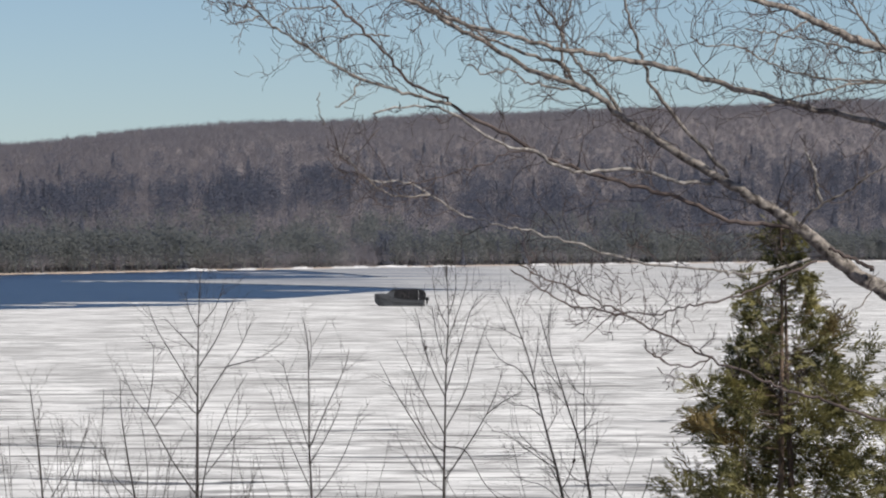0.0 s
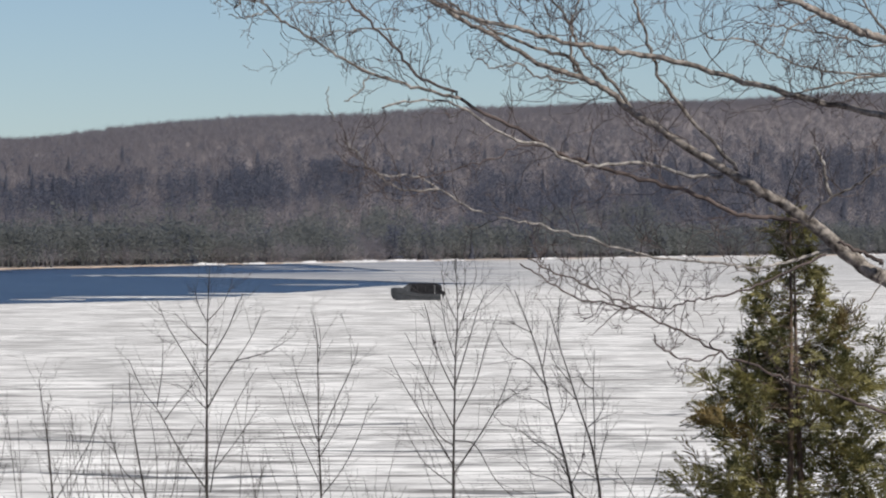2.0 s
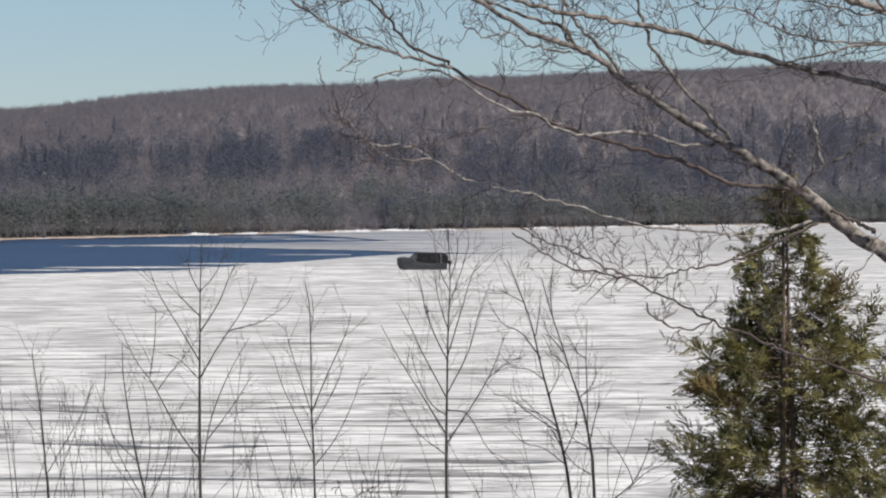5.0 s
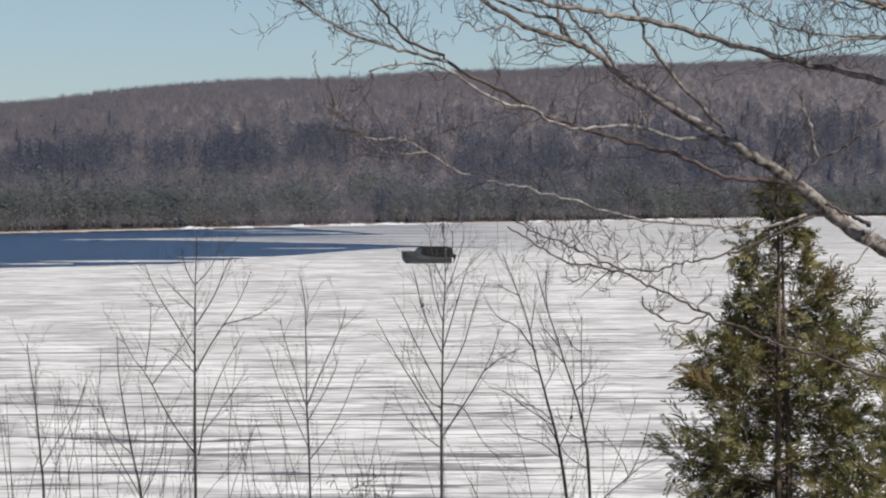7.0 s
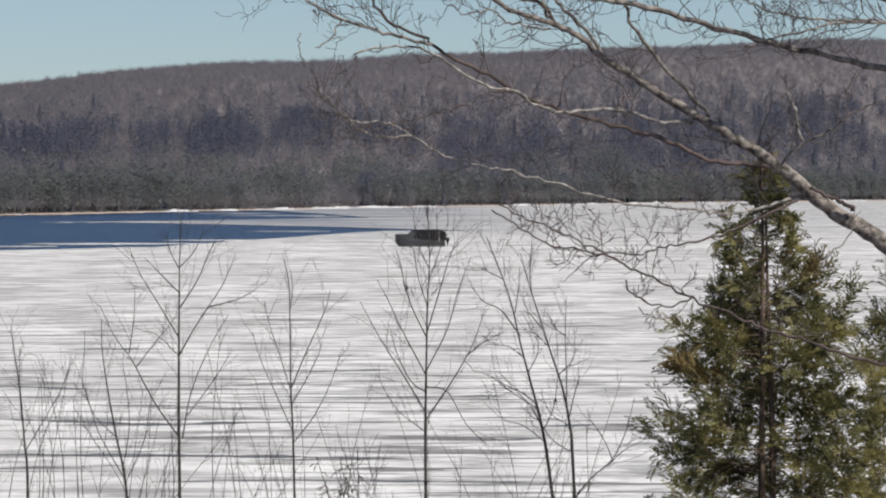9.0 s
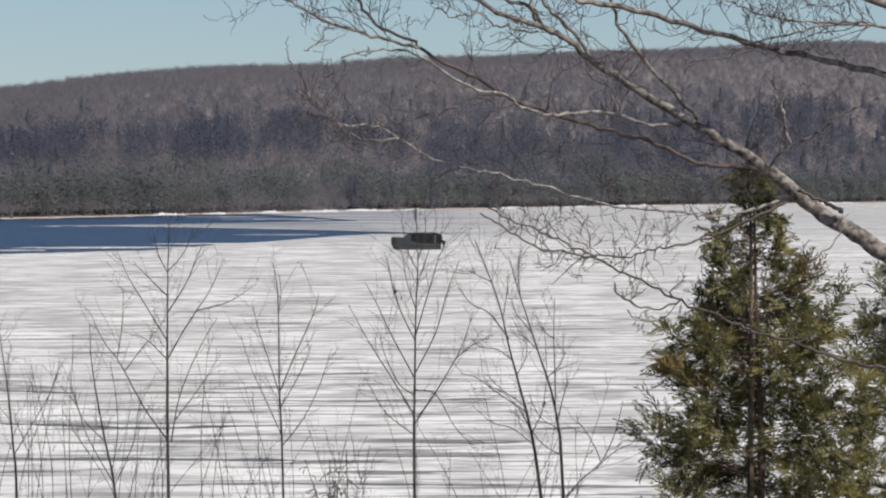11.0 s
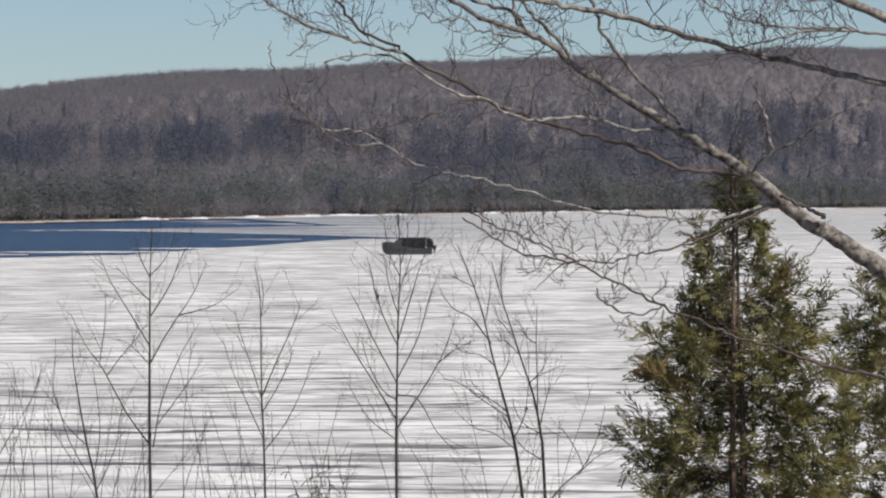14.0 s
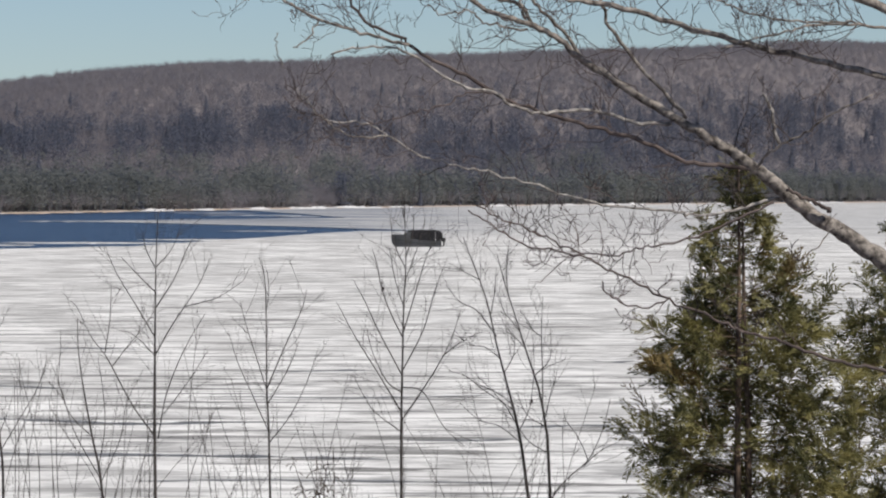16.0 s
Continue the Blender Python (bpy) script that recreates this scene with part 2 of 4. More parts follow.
def land_height(x, y):
    if y < 160:
        return bank_height(x, y)
    a = x / y
    s = (y - shore_at(a)) / 820
    if s < 0:
        return max(-1.6, s * 820 * 0.05)
    hr = ridge_at(a)
    lift = 0.32 * min(1, s * 160)
    if s < 1:
        return lift + (hr - lift) * (0.28 * s + 0.72 * (s * s * (3 - 2 * s))) + 1.6 * noise.noise((x * 0.01, y * 0.01, 2.0)) * min(1, s * 4)
    return hr - 6 * min(1, (s - 1) * 1.5)


def build_land():
    ys = list(np.arange(-120, 160, 7.0)) + list(np.arange(160, 900, 80.0)) + list(np.arange(900, 2700, 14.0)) + [2800, 3000, 3300, 3700, 4200, 4800]
    u = np.linspace(-1, 1, 151)
    us = np.sign(u) * (0.16 * np.abs(u) + 0.74 * np.abs(u) ** 4)
    soup = Soup()
    verts = []
    for y in ys:
        reach = y if y > 260 else 260
        for a in us:
            x = float(a * reach)
            verts.append((x, float(y), land_height(x, float(y))))
    n = len(us)
    faces = [(j * n + i, j * n + i + 1, (j + 1) * n + i + 1, (j + 1) * n + i) for j in range(len(ys) - 1) for i in range(n - 1)]
    soup.add(verts, faces)
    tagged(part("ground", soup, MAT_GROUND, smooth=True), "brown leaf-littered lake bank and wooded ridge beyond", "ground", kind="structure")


def build_water():
    soup = Soup()
    soup.add([(-1500, 78, 0), (1500, 78, 0), (1500, 2600, 0), (-1500, 2600, 0)], [(0, 1, 2, 3)])
    tagged(part("water", soup, MAT_WATER), "dark blue open lake water beside the melting ice", "water", kind="structure")


# Edges of the open leads, as distances over bearings; the ice lies between them.
def ice_edges(a):
    w = 5.0 * noise.noise((a * 45, 0.2, 0)) + 2.5 * noise.noise((a * 210, 4.2, 0))
    w += 4.0 * noise.noise((a * 200, 6.1, 0)) * max(0.0, min(1.0, (a + 0.06) / 0.05))
    f = 6.0 * noise.noise((a * 60, 7.7, 0)) + 3.0 * noise.noise((a * 240, 2.9, 0))
    lead_low = float(np.interp(a, [-0.1587, -0.1074, -0.0873, -0.0632, -0.0511, -0.0323, -0.0136, -0.0086, 0.0062, 0.0129], [466, 489, 499, 515, 543, 590, 655, 668, 664, 657])) + w * 0.9
    lead_top = float(np.interp(a, [-0.1587, -0.1118, -0.0917, -0.0783, -0.0649, -0.0381, -0.0193, -0.0086, 0.0062, 0.0129], [991, 919, 808, 801, 790, 746, 716, 693, 672, 657])) + w * 0.9 + f * 0.3
    arm_low = float(np.interp(a, [-0.1587, -0.1118, -0.0917, -0.0783, -0.0649, -0.0515, -0.03, -0.0126], [991, 919, 808, 811, 823, 845, 869, 881])) + f
    arm_top = float(np.interp(a, [-0.1587, -0.1051, -0.0649, -0.0408, -0.0247, -0.0126], [1268, 1093, 1132, 1112, 991, 881])) + f * 0.8
    far = shore_at(a) + (14 if a < -0.04 else 24)
    lead_top = max(lead_top, lead_low)
    arm_low = max(arm_low, lead_top)
    arm_top = min(max(arm_top, arm_low), far)
    return lead_low, lead_top, arm_low, arm_top, far


def build_ice():
    top, low = 0.12, -0.05
    soup = Soup()
    bearings = np.concatenate([np.linspace(-0.9, -0.16, 20), np.linspace(-0.155, 0.16, 640), np.linspace(0.17, 0.9, 20)])
    cols = [(float(a), ice_edges(float(a))) for a in bearings]
    for lo, hi in ((None, 0), (1, 2), (3, 4)):
        run = []
        for a, e in cols + [(9.0, None)]:
            near = 82 if lo is None else (e[lo] if e else 0)
            if e and e[hi] - near > 0.3:
                run.append((a, near, e[hi]))
                continue
            if len(run) > 1:
                verts, faces = [], []
                for b, y0, y1 in run:
                    verts += [(b * y0, y0, low), (b * y0, y0, top), (b * y1, y1, top), (b * y1, y1, low)]
                for i in range(len(run) - 1):
                    faces += [(4 * i + k, 4 * i + 4 + k, 4 * i + 5 + k, 4 * i + 1 + k) for k in range(3)]
                soup.add(verts, faces)
            run = []
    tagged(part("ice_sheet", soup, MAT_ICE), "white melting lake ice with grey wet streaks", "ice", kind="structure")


def build_cracks():
    """Long dark cracks with meltwater, lying in the near ice."""
    for points, deep in (([(-16.65, 147.1), (-12.97, 145.8), (-9.31, 143.4), (-7.02, 143.8), (-3.96, 144.8)], 1.14),
                         ([(-14.15, 128.1), (-9.99, 127.6), (-5.68, 126.8), (-2.78, 126.3), (-0.40, 125.3)], 1.01),
                         ([(2.77, 141.5), (5.07, 142.2), (7.98, 143.1)], 0.96),
                         ([(0.11, 134.6), (1.73, 134.3), (3.91, 135.2)], 0.85),
                         ([(-6.81, 161.7), (-2.88, 160.5), (0.78, 161.3), (4.50, 163.0)], 0.82),
                         ([(-7.55, 116.3), (-3.51, 116.8), (0.56, 116.1), (3.66, 115.7)], 0.53),
                         ([(-17.50, 205.8), (-14.51, 206.5), (-12.53, 205.8)], 1.35),
                         ([(-13.10, 167.3), (-15.73, 169.1), (-18.60, 170.4)], 0.90),
                         ([(-5.44, 181.1), (-3.05, 183.2), (-0.59, 183.2)], 1.06),
                         ([(6.21, 224.8), (7.74, 225.6), (9.04, 224.0)], 1.20),
                         ([(8.53, 195.1), (9.43, 192.1), (10.78, 193.3)], 1.16)):
        line = smooth_line([(x, y, 0) for x, y in points], 14)
        n = len(line)
        soup = Soup()
        verts = []
        for i, p in enumerate(line):
            t = i / (n - 1)
            w = deep * (math.sin(math.pi * t) ** 0.5 * 0.75 + 0.06) * (0.75 + 0.9 * noise.noise((p.x * 1.1, p.y, 0)))
            c = 0.35 * deep * noise.noise((p.x * 0.8, p.y, 7))
            w = max(w, 0.02)
            verts += [(p.x, p.y + c - w, 0.124), (p.x, p.y + c, 0.126), (p.x, p.y + c + w * 0.8, 0.124)]
        soup.add(verts, [(3 * i + k, 3 * i + 3 + k, 3 * i + 4 + k, 3 * i + 1 + k) for i in range(n - 1) for k in range(2)])
        tagged(part("ice_crack", soup, MAT_WETICE), "long dark meltwater crack in the white ice", "ice crack", "cracks in the near ice", "structure")


def build_shore_ice():
    """Pushed-up ice along the far shore."""
    rng = random.Random(5)
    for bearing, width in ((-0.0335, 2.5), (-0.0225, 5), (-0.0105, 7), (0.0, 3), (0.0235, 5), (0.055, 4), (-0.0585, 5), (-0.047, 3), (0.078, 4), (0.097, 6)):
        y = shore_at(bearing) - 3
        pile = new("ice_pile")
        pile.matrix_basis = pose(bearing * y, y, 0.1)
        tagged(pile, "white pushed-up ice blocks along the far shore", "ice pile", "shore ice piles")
        for _ in range(int(width * 3)):
            x = rng.uniform(-width, width)
            h = rng.uniform(0.3, 0.9) * (1 - 0.6 * abs(x) / width)
            s, d = rng.uniform(0.5, 1.3), rng.uniform(0.5, 1.5)
            t = rng.uniform(-0.3, 0.3)
            soup = Soup()
            soup.add([(x - s, -d, 0), (x + s, -d, 0), (x + s, d, 0), (x - s, d, 0),
                      (x - s * .7 + t, -d * .5, h * rng.uniform(.5, 1)), (x + s * .6 + t, -d * .4, h), (x + s * .5, d * .6, h * .9), (x - s * .6, d * .5, h * .8)],
                     [(0, 1, 5, 4), (1, 2, 6, 5), (2, 3, 7, 6), (3, 0, 4, 7), (4, 5, 6, 7)])
            part("ice_block", soup, MAT_SHOREICE, pile)


def build_snow_bank():
    """Patchy snow left along the waterline of the far shore."""
    soup = Soup()
    verts, faces = [], []
    bearings = np.linspace(-0.13, 0.15, 900)
    for a in bearings:
        a = float(a)
        y = shore_at(a) + 4
        keep = noise.noise((a * 55, 8.8, 0)) + 0.6 * noise.noise((a * 190, 2.2, 0)) + (0.0 if a > -0.04 else -0.15)
        h = 0.65 * max(-0.3, min(1.0, keep * 2)) * (0.7 + 0.5 * noise.noise((a * 500, 5.5, 0)))
        for dy, k in ((-5, -0.2), (-3.2, 0.75), (-1.5, 1.0), (1.0, 0.9), (3.5, -0.2)):
            verts.append((a * (y + dy), y + dy, 0.1 + h * k))
    for i in range(len(bearings) - 1):
        faces += [(5 * i + k, 5 * i + 5 + k, 5 * i + 6 + k, 5 * i + 1 + k) for k in range(4)]
    soup.add(verts, faces)
    tagged(part("snow_bank", soup, MAT_SHOREICE, smooth=True), "patchy white snow along the far waterline", "snow", kind="structure")


def build_floes():
    """Long thin floes drifting in the open lead."""
    rng = random.Random(12)
    for a, y, half, deep in ((-0.0740, 543, 11.5, 4.0), (-0.0480, 572, 7.5, 4.0), (-0.0950, 524, 5.0, 2.2), (-0.0759, 813, 9.0, 6.8), (-0.0595, 823, 9.9, 8.0), (-0.0367, 946, 11.4, 8.5), (-0.0448, 1006, 9.4, 6.4), (-0.0247, 919, 4.9, 8.0), (-0.0327, 667, 6.3, 2.1)):
        soup = Soup()
        n = 26
        rim = []
        for k in range(n):
            g = 6.283 * k / n
            q = 1 + 0.35 * noise.noise((math.cos(g) * 2 + a * 90, math.sin(g) * 2, y))
            rim.append((math.copysign(abs(math.cos(g)) ** 1.6, math.cos(g)) * half * q, math.sin(g) * deep * q))
        soup.add([(x, v, 0.09) for x, v in rim] + [(x, v, -0.04) for x, v in rim],
                 [tuple(range(n))] + [(k, k + n, (k + 1) % n + n, (k + 1) % n) for k in range(n)])
        ob = part("ice_floe", soup, MAT_ICE)
        ob.matrix_basis = pose(a * y, y, 0)
        tagged(ob, "thin drifting strip of grey-white lake ice", "ice floe", "floes in the lead")


# ---------------------------------------------------------------- far woods
def bare_shape(rng, tall, wide, count):
    """A leafless crown: a fork of limbs with a brush of slender twigs."""
    tri = []
    def sliver(p, q, w):
        d = (q - p).cross(Vector((rng.gauss(0, 1), rng.gauss(0, 1), rng.gauss(0, 0.3)))).normalized() * w
        tri.append((p - d, p + d, q))
    sliver(Vector((0, 0, -0.5)), Vector((rng.uniform(-.4, .4), 0, tall * 0.75)), 0.11)
    for _ in range(count):
        z0 = tall * rng.uniform(0.25, 0.7)
        ang = rng.uniform(0, 6.283)
        r = wide * math.sqrt(rng.random())
        z1 = tall * (0.55 + 0.45 * math.sqrt(max(0, 1 - (r / wide) ** 2)) * rng.uniform(0.6, 1.0))
        z1 *= rng.uniform(0.78, 1.06)
        q = Vector((math.cos(ang) * r, math.sin(ang) * r, z1))
        p = Vector((math.cos(ang) * r * 0.35, math.sin(ang) * r * 0.35, min(z0, z1 - 1.2)))
        sliver(p, q, rng.uniform(0.04, 0.09))
    return np.array([[list(v) for v in t] for t in tri])


def fir_shape(rng, tall, wide, layers=10, spokes=8):
    tri = []
    for i in range(layers):
        z = tall * (0.08 + 0.92 * i / layers)
        r = wide * (1 - i / layers) ** 0.8 * rng.uniform(0.75, 1.15)
        for k in range(spokes):
            a = 6.283 * (k + rng.random()) / spokes
            rr = r * rng.uniform(0.6, 1.15)
            w = 0.42
            h = tall / layers
            tri.append((Vector((0, 0, z + h * 1.7)), Vector((math.cos(a - w) * rr, math.sin(a - w) * rr, z + rng.uniform(-.3, .2))),
                        Vector((math.cos(a + w) * rr, math.sin(a + w) * rr, z + rng.uniform(-.3, .2)))))
    tri.append((Vector((-.3, 0, tall * .8)), Vector((.3, 0, tall * .8)), Vector((0, 0, tall * 1.06))))
    return np.array([[list(v) for v in t] for t in tri])


def pine_shape(rng, tall, wide):
    """A rounded, ragged pine: tiers of needle tufts on an open trunk."""
    tri = []
    for _ in range(140):
        z = tall * rng.uniform(0.2, 1.0)
        r = wide * (1.15 - z / tall) ** 0.6 * math.sqrt(rng.random())
        a = rng.uniform(0, 6.283)
        c = Vector((math.cos(a) * r, math.sin(a) * r, z))
        s = rng.uniform(0.37, 0.76)
        e = [c + Vector((rng.uniform(-1, 1), rng.uniform(-1, 1), rng.uniform(-.6, .6))) * s for _ in range(3)]
        tri.append(tuple(e))
    tri.append((Vector((-.2, 0, 0)), Vector((.2, 0, 0)), Vector((0, 0, tall * .9))))
    return np.array([[list(v) for v in t] for t in tri])


def plant(name, mat, shapes, spots, label):
    rng = random.Random(len(spots))
    chunks = []
    for x, y, z, s in spots:
        g = shapes[rng.randrange(len(shapes))]
        a = rng.uniform(0, 6.283)
        rot = np.array([[math.cos(a), -math.sin(a), 0], [math.sin(a), math.cos(a), 0], [0, 0, 1]])
        chunks.append((g @ rot.T) * np.array([s, s, s * rng.uniform(0.85, 1.15)]) + np.array([x, y, z]))
    v = np.concatenate(chunks).reshape(-1, 3)
    me = bpy.data.meshes.new(name)
    n = len(v) // 3
    me.vertices.add(n * 3)
    me.vertices.foreach_set("co", v.astype(np.float32).ravel())
    me.loops.add(n * 3)
    me.loops.foreach_set("vertex_index", np.arange(n * 3, dtype=np.int32))
    me.polygons.add(n)
    me.polygons.foreach_set("loop_start", np.arange(0, n * 3, 3, dtype=np.int32))
    me.materials.append(mat)
    me.update(calc_edges=True)
    tagged(new(name, me), label, "forest", kind="stuff")


# Stands of conifers on the slope: bearings from and to, shares of the slope from and to, density.
STANDS = [(-0.125, -0.0735, 0.29, 0.445, 0.62), (-0.0685, -0.0605, 0.29, 0.470, 0.75), (-0.0560, -0.0385, 0.28, 0.480, 0.95),
          (-0.0375, -0.0190, 0.32, 0.485, 0.95), (-0.0190, 0.0020, 0.29, 0.420, 0.60), (0.0020, 0.0420, 0.20, 0.435, 0.62),
          (0.0420, 0.0740, 0.18, 0.430, 0.70), (0.0740, 0.1080, 0.26, 0.500, 0.80), (0.1080, 0.1900, 0.22, 0.480, 0.65),
          (-0.1900, -0.1250, 0.26, 0.450, 0.60)]
LONE_CONIFERS = [(-0.0996, 0.80), (-0.0900, 0.86), (-0.0868, 0.84), (-0.0830, 0.80), (-0.0815, 0.81), (-0.0696, 0.83), (-0.0685, 0.82),
                 (-0.0503, 0.70), (-0.0480, 0.72), (-0.0387, 0.84), (0.0215, 0.78), (0.0230, 0.79), (-0.1030, 0.74), (-0.0880, 0.70)]


def stand_share(a, s, wave):
    """How closely the conifers stand at a bearing and a share of the slope."""
    best = 0.03 + 0.17 * max(0.0, min(1.0, (a + 0.03) / 0.06)) * (1 if s < 0.5 else 0.3)
    for a0, a1, s0, s1, most in STANDS:
        top = s1 + 0.055 * wave
        side = min(1.0, max(0.0, min(a - a0, a1 - a) / 0.009 + 0.35))
        rise = min(1.0, max(0.0, (top - s) / 0.03)) * min(1.0, max(0.0, (s - s0 + 0.06) / 0.10))
        best = max(best, most * side * rise * (0.75 + 0.7 * wave))
    return best if s < 0.62 else 0.0


def build_woods():
    rng = random.Random(21)
    bare, fir, dark, pine, pale = [], [], [], [], []
    for a, s in LONE_CONIFERS:
        y = shore_at(a) + 5 + 820 * s
        dark.append((a * y, y, land_height(a * y, y) - 0.3, rng.uniform(0.30, 0.45)))
    for k in range(58300):
        a = rng.uniform(-0.145, 0.155)
        s = rng.random() ** 0.9 * 1.08
        if k % 8 == 0:
            s = rng.random() * 0.05
        y = shore_at(a) + 5 + 820 * s
        x = a * y
        z = land_height(x, y) - 0.3
        clump = noise.noise((x * 0.045, y * 0.012, 0.5))
        if s < 0.21:
            if rng.random() < 0.17 - 1.1 * s + 0.50 * clump + (0.16 if s < 0.05 else 0):
                pine.append((x, y, z, rng.uniform(0.5, 1.0)))
                continue
        wave = 0.7 * noise.noise((a * 170, 4.4, s * 5)) + 0.5 * noise.noise((a * 420, 1.4, s * 16))
        if rng.random() < 0.80 * stand_share(a, s, wave):
            (fir if rng.random() < 0.08 else dark).append((x, y, z, rng.uniform(0.42, 0.86)))
            continue
        if rng.random() < 0.92:
            (pale if rng.random() < 0.035 else bare).append((x, y, z, rng.uniform(0.45, 0.80)))
    shapes = random.Random(3)
    plant("bare_woods", MAT_HAZEBARE, [bare_shape(shapes, 8.0, 3.4, 27) for _ in range(9)], bare, "grey-brown leafless hardwood forest covering the ridge, paled with haze")
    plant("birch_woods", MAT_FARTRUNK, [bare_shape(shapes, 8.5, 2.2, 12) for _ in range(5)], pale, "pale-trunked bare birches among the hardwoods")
    plant("fir_woods", MAT_HAZEFIR, [fir_shape(shapes, 10.5, 2.6, 10, 9) for _ in range(6)], fir, "dark conifers in a band on the slope, haze blue in their colour")
    plant("hemlock_woods", MAT_HAZEFIR, [pine_shape(shapes, 10.5, 4.3) for _ in range(6)], dark, "dark rounded hemlocks clumped on the slope, tinted with haze")
    plant("pine_woods", MAT_HAZEPINE, [pine_shape(shapes, 10, 4.2) for _ in range(6)], pine, "dull green pines along the far shore, paled with haze")


# ---------------------------------------------------------------- near trees
def wander(rng, p, d, length, steps, curl, lift):
    """A crooked line that starts along d and bends upwards by lift."""
    line, d = [p.copy()], d.normalized()
    for _ in range(steps):
        d = (d + Vector((rng.gauss(0, curl), rng.gauss(0, curl * 0.7), rng.gauss(0, curl) + lift))).normalized()
        line.append(line[-1] + d * (length / steps))
    return line


def side_way(rng, d, spread, depth=0.6, up=0.15):
    """A direction that leaves d at an angle."""
    n = Vector((rng.gauss(0, 1), rng.gauss(0, depth), rng.gauss(0, 1)))
    n = (n - d * n.dot(d)).normalized()
    return (d * math.cos(spread) + n * math.sin(spread) + Vector((0, 0, up))).normalized()


def twigs_on(soup, rng, line, count, length, r, start=0.1, curl=0.24, lift=0.05, subs=5, spurs=3, spread=(0.7, 1.3), depth=0.6):
    """Side twigs along a limb, each with finer twigs and spurs."""
    for _ in range(count):
        s = start + (1 - start) * rng.random()
        p, d = at_length(line, s)
        ln = length * rng.uniform(0.4, 1.2) * (1.1 - 0.5 * s)
        t1 = wander(rng, p, side_way(rng, d, rng.uniform(*spread), depth), ln, 6, curl, lift)
        tube(soup, t1, r * rng.uniform(0.7, 1.1), r * 0.45, 4)
        for _ in range(rng.randint(subs // 2, subs)):
            q, e = at_length(t1, rng.uniform(0.2, 1))
            t2 = wander(rng, q, side_way(rng, e, rng.uniform(0.6, 1.2), depth), ln * rng.uniform(0.25, 0.55), 4, curl * 1.1, lift * 1.6)
            tube(soup, t2, r * 0.52, r * 0.32, 3)
            for _ in range(rng.randint(0, spurs)):
                u, g = at_length(t2, rng.uniform(0.3, 1))
                t3 = wander(rng, u, side_way(rng, g, rng.uniform(0.5, 1.1), depth, 0.4), rng.uniform(0.03, 0.08), 2, curl, 0.2)
                tube(soup, t3, r * 0.40, r * 0.62, 3)


